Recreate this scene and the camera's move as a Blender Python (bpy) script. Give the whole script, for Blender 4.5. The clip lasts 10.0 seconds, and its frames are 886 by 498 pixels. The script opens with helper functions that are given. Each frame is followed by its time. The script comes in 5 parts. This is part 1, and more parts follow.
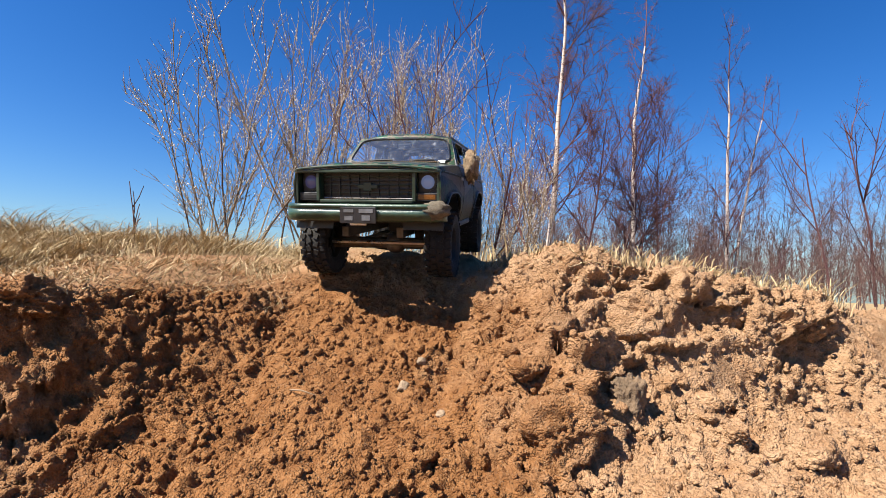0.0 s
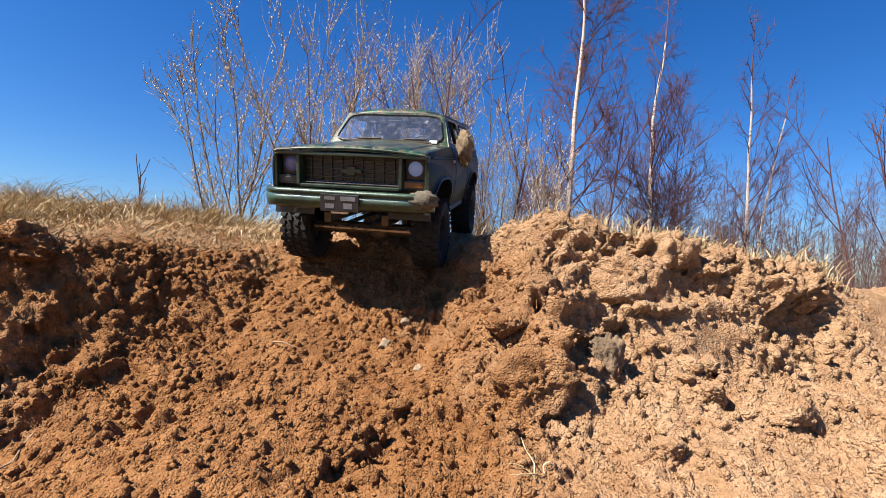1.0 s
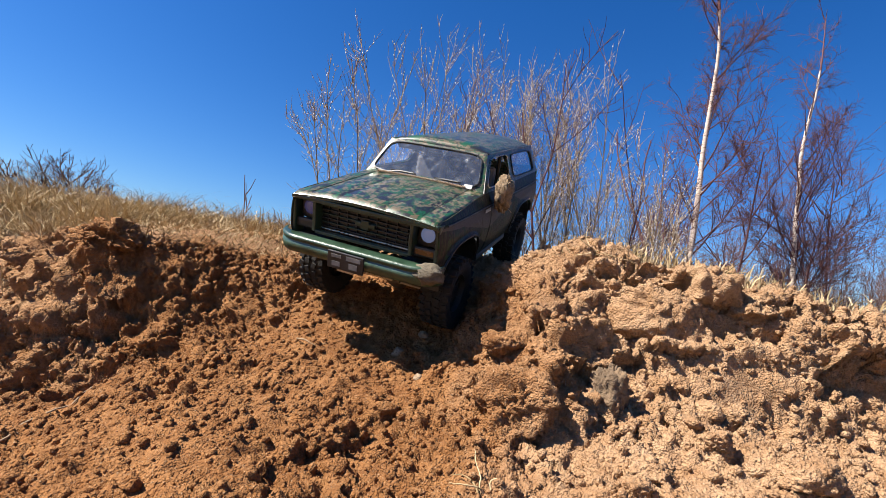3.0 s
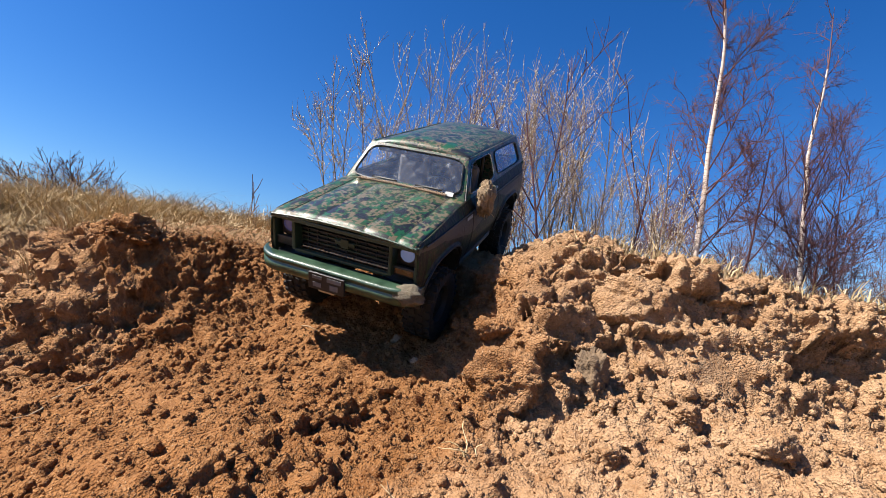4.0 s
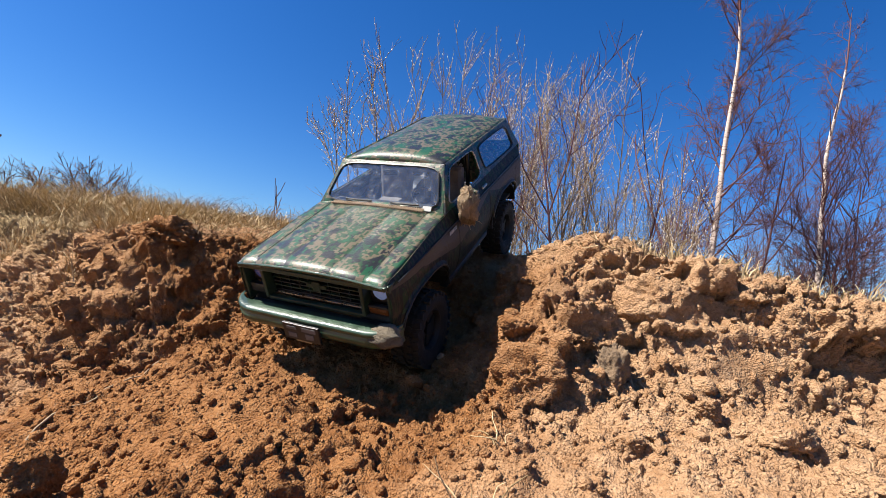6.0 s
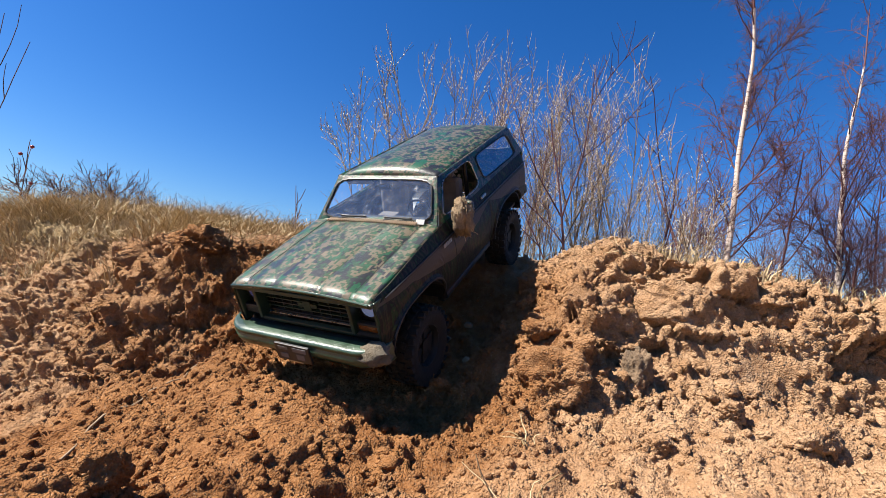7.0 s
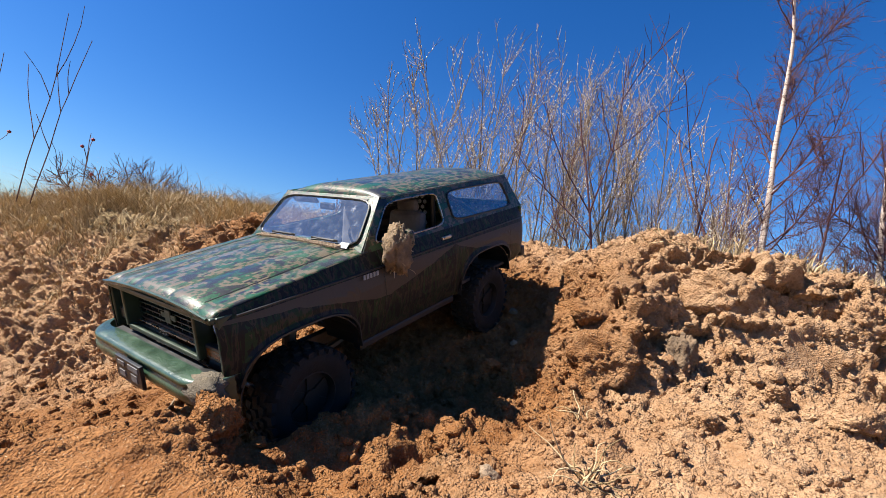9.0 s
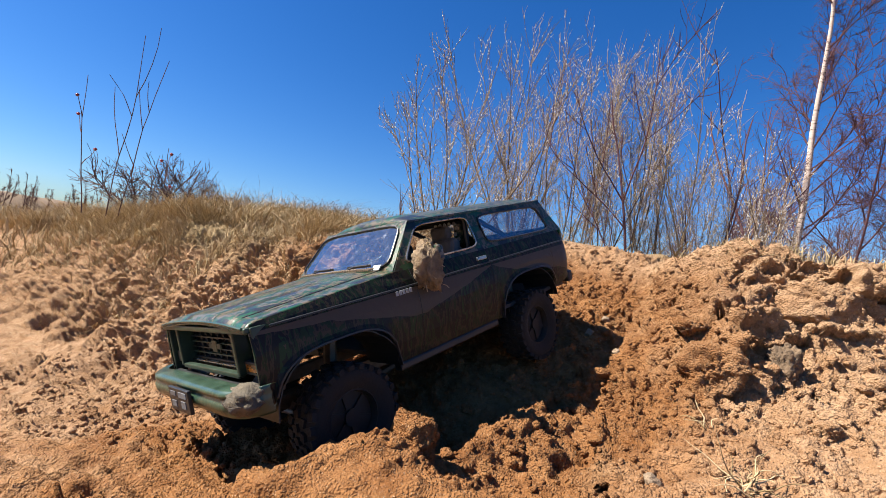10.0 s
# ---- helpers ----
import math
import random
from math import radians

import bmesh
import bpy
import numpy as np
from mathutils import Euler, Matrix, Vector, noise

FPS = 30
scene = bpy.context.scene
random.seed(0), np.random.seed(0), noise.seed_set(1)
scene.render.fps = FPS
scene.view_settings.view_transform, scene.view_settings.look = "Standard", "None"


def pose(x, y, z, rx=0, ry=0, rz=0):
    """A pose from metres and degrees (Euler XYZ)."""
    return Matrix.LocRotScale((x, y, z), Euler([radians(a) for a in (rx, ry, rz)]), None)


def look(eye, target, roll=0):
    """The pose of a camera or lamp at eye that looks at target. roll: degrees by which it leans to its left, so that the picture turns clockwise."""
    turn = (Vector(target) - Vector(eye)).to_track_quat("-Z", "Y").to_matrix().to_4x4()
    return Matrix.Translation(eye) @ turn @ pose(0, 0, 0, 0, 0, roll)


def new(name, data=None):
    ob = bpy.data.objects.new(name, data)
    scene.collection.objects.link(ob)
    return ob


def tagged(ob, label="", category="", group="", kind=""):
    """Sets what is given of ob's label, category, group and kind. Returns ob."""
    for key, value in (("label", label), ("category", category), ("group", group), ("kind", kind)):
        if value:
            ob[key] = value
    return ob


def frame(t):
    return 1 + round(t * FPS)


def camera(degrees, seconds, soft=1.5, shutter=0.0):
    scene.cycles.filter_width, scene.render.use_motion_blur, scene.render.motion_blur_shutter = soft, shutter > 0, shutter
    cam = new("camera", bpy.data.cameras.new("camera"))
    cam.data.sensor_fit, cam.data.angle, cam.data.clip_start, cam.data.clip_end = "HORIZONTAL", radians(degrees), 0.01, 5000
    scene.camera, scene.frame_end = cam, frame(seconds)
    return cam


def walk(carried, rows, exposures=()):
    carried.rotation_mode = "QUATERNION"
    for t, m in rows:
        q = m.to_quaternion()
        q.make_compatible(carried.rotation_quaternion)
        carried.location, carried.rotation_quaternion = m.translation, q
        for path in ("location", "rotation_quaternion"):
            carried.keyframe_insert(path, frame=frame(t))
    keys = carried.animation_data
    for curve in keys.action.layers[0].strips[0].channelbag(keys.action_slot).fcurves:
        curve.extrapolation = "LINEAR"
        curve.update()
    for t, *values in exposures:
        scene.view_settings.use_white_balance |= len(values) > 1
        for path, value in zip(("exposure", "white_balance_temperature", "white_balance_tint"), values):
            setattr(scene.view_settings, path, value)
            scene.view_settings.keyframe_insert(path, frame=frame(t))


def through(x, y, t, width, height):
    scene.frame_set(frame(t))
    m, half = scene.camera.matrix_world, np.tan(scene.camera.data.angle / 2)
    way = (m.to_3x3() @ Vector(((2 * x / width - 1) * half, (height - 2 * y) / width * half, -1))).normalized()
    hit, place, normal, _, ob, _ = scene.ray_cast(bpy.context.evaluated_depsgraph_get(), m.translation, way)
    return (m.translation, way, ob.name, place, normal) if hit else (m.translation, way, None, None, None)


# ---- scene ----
cam = camera(86.6, 10.0, 0.8)
METRES, EYE, TILT, LEAN, TURN = 0.45, 0.30, 2.0, -2.0, 0.0
ROWS = [
    (0.0, 0.0, 0.0, 0.0, 0.0, 0.0, -0.0),
    (0.5, 0.0359, -0.0121, -0.0578, 0.67, -0.08, -0.37),
    (1.0, 0.0764, -0.0052, -0.0883, 1.79, -0.44, -1.11),
    (1.5, 0.1107, 0.0261, -0.0893, 6.74, 0.27, -2.38),
    (2.0, 0.1736, 0.0042, -0.1143, 10.08, 1.17, -3.08),
    (2.5, 0.2498, 0.0183, -0.1036, 13.2, 1.68, -4.39),
    (3.0, 0.3105, -0.0112, -0.1134, 15.1, 2.72, -5.3),
    (4.5, 0.361, -0.0964, -0.1388, 16.03, 2.74, -5.35),
    (5.0, 0.3398, -0.108, -0.1353, 16.53, 2.95, -5.62),
    (6.5, 0.3373, -0.1548, -0.1528, 17.73, 3.07, -5.09),
    (7.0, 0.3169, -0.1801, -0.1442, 18.63, 3.22, -5.02),
    (7.5, 0.3196, -0.1973, -0.1547, 19.38, 3.19, -5.28),
    (8.0, 0.302, -0.2172, -0.1583, 19.92, 3.01, -5.9),
    (8.5, 0.2782, -0.2424, -0.1643, 20.8, 2.79, -5.9),
    (9.0, 0.2697, -0.2666, -0.1735, 21.41, 2.31, -5.9),
    (9.5, 0.1921, -0.3287, -0.1519, 22.38, 1.8, -5.45),
    (10.0, 0.0772, -0.4602, -0.1163, 24.12, 0.67, -4.78),
]
walk(cam, [(t, pose(0, 0, EYE, TILT, LEAN, TURN) @ pose(METRES * x, METRES * y, METRES * z, 90 + pitch, roll, yaw)) for t, x, y, z, yaw, pitch, roll in ROWS])

# ---- light ----
SUN_TOWARDS = Vector((-0.57, -0.30, 0.77)).normalized()
sun = new("sun", bpy.data.lights.new("sun", "SUN"))
sun.data.energy, sun.data.angle, sun.data.color = 5.0, radians(0.55), (1.0, 0.94, 0.84)
sun.matrix_world = look((0, 0, 6), Vector((0, 0, 6)) - SUN_TOWARDS)
world = bpy.data.worlds.new("sky")
scene.world = world
world.use_nodes = True
wn = world.node_tree.nodes
sky = wn.new("ShaderNodeTexSky")
sky.sky_type, sky.sun_disc = "NISHITA", False
sky.sun_elevation = math.asin(SUN_TOWARDS.z)
sky.sun_rotation = math.atan2(SUN_TOWARDS.x, SUN_TOWARDS.y)
sky.air_density, sky.dust_density, sky.ozone_density = 1.0, 0.4, 3.0
deep = wn.new("ShaderNodeHueSaturation")
deep.inputs["Saturation"].default_value = 1.35
tint = wn.new("ShaderNodeMix")
tint.data_type, tint.blend_type = "RGBA", "MULTIPLY"
tint.inputs[0].default_value, tint.inputs[7].default_value = 1.0, (0.64, 0.83, 1.12, 1)
world.node_tree.links.new(sky.outputs[0], deep.inputs["Color"])
world.node_tree.links.new(deep.outputs[0], tint.inputs[6])
world.node_tree.links.new(tint.outputs[2], wn["Background"].inputs[0])
wn["Background"].inputs[1].default_value = 0.0465
scene.view_settings.exposure = 1.50


# ---- materials ----
class Nodes:
    """A short way to write a node material."""

    def __init__(self, name):
        self.mat = bpy.data.materials.new(name)
        self.mat.use_nodes = True
        self.tree = self.mat.node_tree
        self.bsdf = self.tree.nodes["Principled BSDF"]
        self.coords = self.add("ShaderNodeTexCoord")

    def add(self, kind, **values):
        node = self.tree.nodes.new(kind)
        for key, value in values.items():
            setattr(node, key, value)
        return node

    def put(self, socket, value):
        if isinstance(value, bpy.types.NodeSocket):
            self.tree.links.new(value, socket)
        elif isinstance(value, (tuple, list)) and socket.type == "RGBA":
            socket.default_value = (*value[:3], 1)
        else:
            socket.default_value = value

    def scaled(self, xyz, source=None):
        node = self.add("ShaderNodeMapping")
        self.put(node.inputs["Vector"], source or self.coords.outputs["Object"])
        node.inputs["Scale"].default_value = xyz
        return node.outputs[0]

    def noise(self, scale, detail=4.0, rough=0.6, vector=None, distortion=0.0):
        node = self.add("ShaderNodeTexNoise")
        self.put(node.inputs["Vector"], vector or self.coords.outputs["Object"])
        node.inputs["Scale"].default_value, node.inputs["Detail"].default_value = scale, detail
        node.inputs["Roughness"].default_value, node.inputs["Distortion"].default_value = rough, distortion
        return node.outputs["Fac"]

    def cells(self, scale, vector=None, metric="EUCLIDEAN", feature="F1"):
        node = self.add("ShaderNodeTexVoronoi", distance=metric, feature=feature)
        self.put(node.inputs["Vector"], vector or self.coords.outputs["Object"])
        node.inputs["Scale"].default_value = scale
        return node

    def ramp(self, fac, stops, sharp=False):
        node = self.add("ShaderNodeValToRGB")
        node.color_ramp.interpolation = "CONSTANT" if sharp else "LINEAR"
        ends = node.color_ramp.elements
        while len(ends) < len(stops):
            ends.new(0.5)
        for end, (place, colour) in zip(ends, stops):
            end.position = place
            end.color = (*colour, 1) if isinstance(colour, (tuple, list)) else (colour, colour, colour, 1)
        self.put(node.inputs[0], fac)
        return node.outputs[0]

    def mix(self, fac, a, b, how="MIX"):
        node = self.add("ShaderNodeMix", data_type="RGBA", blend_type=how)
        self.put(node.inputs[0], fac), self.put(node.inputs[6], a), self.put(node.inputs[7], b)
        return node.outputs[2]

    def sums(self, how, a, b=0.0, c=0.0):
        node = self.add("ShaderNodeMath", operation=how)
        self.put(node.inputs[0], a), self.put(node.inputs[1], b), self.put(node.inputs[2], c)
        return node.outputs[0]

    def axis(self, name):
        node = self.add("ShaderNodeSeparateXYZ")
        self.put(node.inputs[0], self.coords.outputs["Object"])
        return node.outputs[name]

    def bump(self, height, distance, strength=1.0, before=None):
        node = self.add("ShaderNodeBump")
        node.inputs["Strength"].default_value, node.inputs["Distance"].default_value = strength, distance
        self.put(node.inputs["Height"], height)
        if before:
            self.put(node.inputs["Normal"], before)
        self.put(self.bsdf.inputs["Normal"], node.outputs[0])
        return node.outputs[0]

    def done(self, colour=None, rough=0.5, metal=0.0, **more):
        if colour is not None:
            self.put(self.bsdf.inputs["Base Color"], colour)
        self.put(self.bsdf.inputs["Roughness"], rough)
        self.put(self.bsdf.inputs["Metallic"], metal)
        for key, value in more.items():
            self.put(self.bsdf.inputs[key.replace("_", " ")], value)
        return self.mat


def soil_material():
    m = Nodes("sandy_soil")
    x, y, z = m.axis("X"), m.axis("Y"), m.axis("Z")
    big, mid = m.noise(7.0, 5, 0.6), m.noise(38.0, 5, 0.65)
    fine, grit = m.noise(260.0, 3, 0.7), m.cells(520.0).outputs["Distance"]
    moist = m.ramp(mid, [(0.30, (0.160, 0.063, 0.020)), (0.62, (0.285, 0.133, 0.051))])
    dry = m.ramp(mid, [(0.28, (0.300, 0.164, 0.081)), (0.68, (0.435, 0.276, 0.160))])
    # the sand to the east, to the west and near the turf has dried out
    east = m.sums("MULTIPLY_ADD", x, 3.8, -0.10)
    west = m.sums("MULTIPLY_ADD", x, -2.1, -0.66)
    high = m.sums("MULTIPLY_ADD", z, 8.0, -1.85)
    dryness = m.sums("MAXIMUM", m.sums("MAXIMUM", east, high), west)
    dryness = m.sums("MAXIMUM", dryness, m.sums("MULTIPLY_ADD", y, -2.5, 0.05))
    dryness = m.sums("ADD", dryness, m.sums("MULTIPLY_ADD", big, 1.6, -0.8))
    dryness = m.ramp(dryness, [(0.05, 0.0), (0.60, 1.0)])
    colour = m.mix(dryness, moist, dry)
    # darker veins of humus
    colour = m.mix(m.ramp(m.noise(17.0, 6, 0.7, None, 0.6), [(0.58, 0.0), (0.72, 0.40)]), colour, (0.15, 0.068, 0.027))
    colour = m.mix(m.ramp(fine, [(0.33, 0.35), (0.55, 0.0)]), colour, (0.17, 0.080, 0.036))
    colour = m.mix(m.ramp(m.noise(900.0, 1, 0.5), [(0.66, 0.0), (0.72, 0.5)]), colour, (0.50, 0.40, 0.28))
    # turf and roots behind the edge of the bank
    turf = m.sums("MAXIMUM", m.sums("MULTIPLY_ADD", y, 3.5, -2.75), m.sums("MULTIPLY", m.sums("MAXIMUM", 0.0, m.sums("MULTIPLY_ADD", x, -3.0, -1.4)), m.sums("MAXIMUM", 0.0, m.sums("MULTIPLY_ADD", z, 9.0, -1.6))))
    turf = m.ramp(m.sums("ADD", turf, m.sums("MULTIPLY_ADD", big, 0.8, -0.4)), [(0.1, 0.0), (0.6, 1.0)])
    colour = m.mix(turf, colour, m.ramp(m.noise(22.0, 5, 0.7), [(0.3, (0.15, 0.10, 0.05)), (0.7, (0.36, 0.26, 0.14))]))
    height = m.sums("ADD", m.sums("MULTIPLY", fine, 0.8), m.sums("MULTIPLY", grit, -0.38))
    height = m.sums("ADD", height, m.sums("MULTIPLY", m.noise(110.0, 5, 0.75), 1.2))
    m.bump(height, 0.0056, 1.0)
    return m.done(colour, 0.95, Specular_IOR_Level=0.12)


def plain(name, colour, rough=0.6, metal=0.0, vary=0.25, scale=60.0, relief=0.0, **more):
    """A surface of one paint or stuff with grain and dirt at two scales."""
    m = Nodes(name)
    a, b = m.noise(scale, 4), m.noise(scale * 6, 3, 0.7)
    dark = tuple(c * (1 - vary) for c in colour)
    light = tuple(min(1, c * (1 + vary)) for c in colour)
    tone = m.mix(m.ramp(a, [(0.35, 0.0), (0.65, 1.0)]), dark, light)
    tone = m.mix(m.ramp(b, [(0.55, 0.0), (0.75, 0.5)]), tone, dark)
    if relief:
        m.bump(m.sums("ADD", a, b), relief, 0.8)
    return m.done(tone, m.ramp(a, [(0.3, max(0, rough - 0.1)), (0.7, min(1, rough + 0.1))]), metal, **more)


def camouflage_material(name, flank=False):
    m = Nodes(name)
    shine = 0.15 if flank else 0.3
    # blocky patches: the place is rounded to small squares before the noise is read
    step = m.add("ShaderNodeVectorMath", operation="SNAP")
    m.put(step.inputs[0], m.coords.outputs["Object"])
    step.inputs[1].default_value = (0.0027, 0.0027, 0.0027)
    place = m.scaled((1.0, 0.75, 1.0), step.outputs[0])
    tone = m.ramp(m.noise(62.0, 2, 0.6, place), [(0.0, (0.010, 0.010, 0.009)), (0.415, (0.012, 0.038, 0.012)),
                  (0.470, (0.092, 0.071, 0.041)), (0.545, (0.014, 0.040, 0.014)), (0.60, (0.008, 0.008, 0.008)), (0.645, (0.100, 0.079, 0.048))], True)
    bright = m.ramp(m.noise(50.0, 2, 0.6, m.scaled((1.3, 1.0, 1.3), place)), [(0.0, 0.0), (0.61, 1.0)], True)
    tone = m.mix(bright, tone, (0.007, 0.055, 0.020))
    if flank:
        # smeared paint and a brown band, both tones darkened to hold the side's shade
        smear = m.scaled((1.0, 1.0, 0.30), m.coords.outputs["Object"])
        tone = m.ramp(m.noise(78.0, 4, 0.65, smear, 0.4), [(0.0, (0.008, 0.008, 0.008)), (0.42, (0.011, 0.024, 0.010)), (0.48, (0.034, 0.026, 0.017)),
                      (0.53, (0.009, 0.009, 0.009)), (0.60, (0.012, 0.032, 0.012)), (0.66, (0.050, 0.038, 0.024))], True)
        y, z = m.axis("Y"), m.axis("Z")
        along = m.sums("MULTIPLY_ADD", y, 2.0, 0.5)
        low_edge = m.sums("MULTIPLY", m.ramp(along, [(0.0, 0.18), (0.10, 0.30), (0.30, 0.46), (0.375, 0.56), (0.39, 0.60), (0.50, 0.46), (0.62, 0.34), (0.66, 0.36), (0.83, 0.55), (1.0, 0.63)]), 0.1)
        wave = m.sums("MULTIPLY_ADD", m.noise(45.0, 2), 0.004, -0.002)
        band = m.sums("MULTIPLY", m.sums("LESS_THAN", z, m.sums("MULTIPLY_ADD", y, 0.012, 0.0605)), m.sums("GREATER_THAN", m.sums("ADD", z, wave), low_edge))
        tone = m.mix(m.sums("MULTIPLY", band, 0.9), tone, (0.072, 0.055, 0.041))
    dust = m.ramp(m.noise(26.0, 6, 0.7), [(0.55, 0.0), (0.85, 0.25)])
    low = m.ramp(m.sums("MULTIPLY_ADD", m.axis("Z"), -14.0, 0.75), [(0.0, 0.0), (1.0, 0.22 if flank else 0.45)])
    dust = m.sums("MAXIMUM", dust, m.sums("MULTIPLY", low, m.noise(60.0, 4, 0.7)))
    tone = m.mix(dust, tone, (0.11, 0.074, 0.040))
    m.bump(m.noise(420.0, 3, 0.7), 0.0006, 0.5)
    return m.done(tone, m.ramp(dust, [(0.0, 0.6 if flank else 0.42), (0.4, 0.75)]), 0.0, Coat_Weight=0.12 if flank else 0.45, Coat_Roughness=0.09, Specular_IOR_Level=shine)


def bark_material():
    m = Nodes("birch_bark")
    marks = m.noise(6.0, 4, 0.7, m.scaled((1.0, 1.0, 5.0)))
    tone = m.ramp(marks, [(0.36, (0.05, 0.036, 0.032)), (0.44, (0.42, 0.33, 0.28)), (0.8, (0.56, 0.50, 0.45))])
    return m.done(tone, 0.75)


def glass_material(name, tint, haze):
    """Thin pane: clear with a reflection at its face, and a film of dust."""
    m = Nodes(name)
    clear, shine, film = m.add("ShaderNodeBsdfTransparent"), m.add("ShaderNodeBsdfGlossy"), m.add("ShaderNodeBsdfDiffuse")
    m.put(clear.inputs[0], tint)
    m.put(shine.inputs["Color"], (0.84, 0.92, 0.96)), m.put(shine.inputs["Roughness"], 0.06)
    m.put(film.inputs["Color"], (0.62, 0.64, 0.66))
    facing = m.add("ShaderNodeLayerWeight")
    weight = m.ramp(m.sums("POWER", facing.outputs["Facing"], 2.0), [(0.0, 0.09), (1.0, 0.95)])
    one, two = m.add("ShaderNodeMixShader"), m.add("ShaderNodeMixShader")
    specks = m.ramp(m.noise(95.0, 5, 0.75), [(0.46, haze * 0.4), (0.60, haze), (0.70, haze * 5.0)])
    m.put(one.inputs[0], specks), m.put(one.inputs[1], clear.outputs[0]), m.put(one.inputs[2], film.outputs[0])
    m.put(two.inputs[0], weight), m.put(two.inputs[1], one.outputs[0]), m.put(two.inputs[2], shine.outputs[0])
    m.put(m.tree.nodes["Material Output"].inputs[0], two.outputs[0])
    return m.mat


def island_material(name, low, high, rough=0.8, through=0.0):
    """Blades, twigs and clods, each piece of its own tone."""
    m = Nodes(name)
    each = m.add("ShaderNodeNewGeometry").outputs["Random Per Island"]
    tone = m.mix(each, low, high)
    tone = m.mix(m.ramp(m.noise(40.0, 3), [(0.4, 0.0), (0.7, 0.4)]), tone, tuple(c * 0.5 for c in low))
    return m.done(tone, rough, Subsurface_Weight=0.0, Specular_IOR_Level=0.2, Transmission_Weight=through)


SOIL = soil_material()
CAMO, SHADED_FLANK = camouflage_material("camouflage_paint"), camouflage_material("camouflage_paint_shaded_side", True)
GREEN = plain("worn_green_paint", (0.020, 0.046, 0.026), 0.38, 0.0, 0.35, 45, 0.0006, Coat_Weight=0.4)
BLACK = plain("black_plastic", (0.012, 0.012, 0.013), 0.45, vary=0.4)
DARK = plain("dark_interior", (0.03, 0.028, 0.027), 0.75, vary=0.4)
RUBBER = plain("dusty_rubber", (0.009, 0.0073, 0.0055), 0.85, vary=0.5, scale=50, relief=0.001)
RIM = plain("dusty_rim", (0.011, 0.009, 0.007), 0.7, 0.0, 0.4)
STEEL = plain("dirty_steel", (0.10, 0.08, 0.06), 0.55, 0.7, 0.4)
TRIM = plain("bright_trim", (0.42, 0.40, 0.36), 0.3, 0.9, 0.3)
MUD = plain("dried_mud", (0.21, 0.145, 0.085), 0.95, vary=0.35, scale=90, relief=0.004)
GREY_MUD = plain("caked_grey_mud", (0.125, 0.100, 0.068), 0.9, vary=0.35, scale=110, relief=0.004)
STONE = plain("pale_stone", (0.25, 0.175, 0.11), 0.85, vary=0.2, scale=80, relief=0.003)
SLAB = plain("dark_damp_clod", (0.150, 0.097, 0.056), 0.9, vary=0.3, scale=60, relief=0.004)
AMBER = plain("amber_lens", (0.15, 0.05, 0.006), 0.3)
PLATE = plain("black_plate", (0.012, 0.012, 0.014), 0.4)
INK = plain("grey_lettering", (0.30, 0.30, 0.29), 0.5)
DEEP = plain("dark_green_paint", (0.016, 0.030, 0.017), 0.4, 0.0, 0.35, 45)
PLATE_INK = plain("faded_lettering", (0.11, 0.11, 0.115), 0.6)
SEAT = plain("grey_seat_cloth", (0.11, 0.10, 0.10), 0.85)
WINDSCREEN = glass_material("dusty_windscreen", (0.86, 0.91, 0.94), 0.08)
SIDE_GLASS = glass_material("side_glass", (0.80, 0.84, 0.90), 0.12)
BARK, TWIG = bark_material(), island_material("birch_twigs", (0.050, 0.020, 0.024), (0.125, 0.055, 0.055))
STEM = island_material("willow_stems", (0.065, 0.040, 0.026), (0.40, 0.29, 0.185))
CATKIN = island_material("pale_catkins", (0.42, 0.38, 0.32), (0.62, 0.58, 0.52))
BRUSH = island_material("far_brush", (0.050, 0.026, 0.026), (0.150, 0.088, 0.072))
STRAW = island_material("dry_grass", (0.22, 0.148, 0.068), (0.56, 0.43, 0.255))
HIP = plain("red_hips", (0.17, 0.012, 0.010), 0.4)


def lamp_material(name, colour, strength):
    m = Nodes(name)
    return m.done((0.05, 0.05, 0.07), 0.12, Emission_Color=colour, Emission_Strength=strength)


LED, LED_DIM = lamp_material("lit_headlight", (0.45, 0.56, 1.0), 0.07), lamp_material("dim_headlight", (0.40, 0.35, 1.0), 0.02)


# ---- ground ----
def lattice(ix, iy, iz, seed):
    """A random number for each lattice point."""
    h = (ix.astype(np.int64) * 374761393 + iy.astype(np.int64) * 668265263 + iz.astype(np.int64) * 2147483647 + seed * 1274126177) & 0xFFFFFFFF
    h = ((h ^ (h >> 13)) * 1274126177) & 0xFFFFFFFF
    h = ((h ^ (h >> 16)) * 2246822519) & 0xFFFFFFFF
    return ((h ^ (h >> 15)) & 0xFFFFFF) / float(0x1000000)


def value_noise(p, size, seed):
    q = p / size
    i = np.floor(q).astype(np.int64)
    f = q - i
    f = f * f * (3 - 2 * f)
    total = 0
    for a in (0, 1):
        for b in (0, 1):
            for c in (0, 1):
                w = np.abs(1 - a - f[:, 0]) * np.abs(1 - b - f[:, 1]) * np.abs(1 - c - f[:, 2])
                total = total + w * lattice(i[:, 0] + a, i[:, 1] + b, i[:, 2] + c, seed)
    return total * 2 - 1


def fractal(p, size, octaves, seed):
    total, gain = 0, 1.0
    for k in range(octaves):
        total = total + gain * value_noise(p, size, seed + k)
        size, gain = size / 2.1, gain * 0.5
    return total


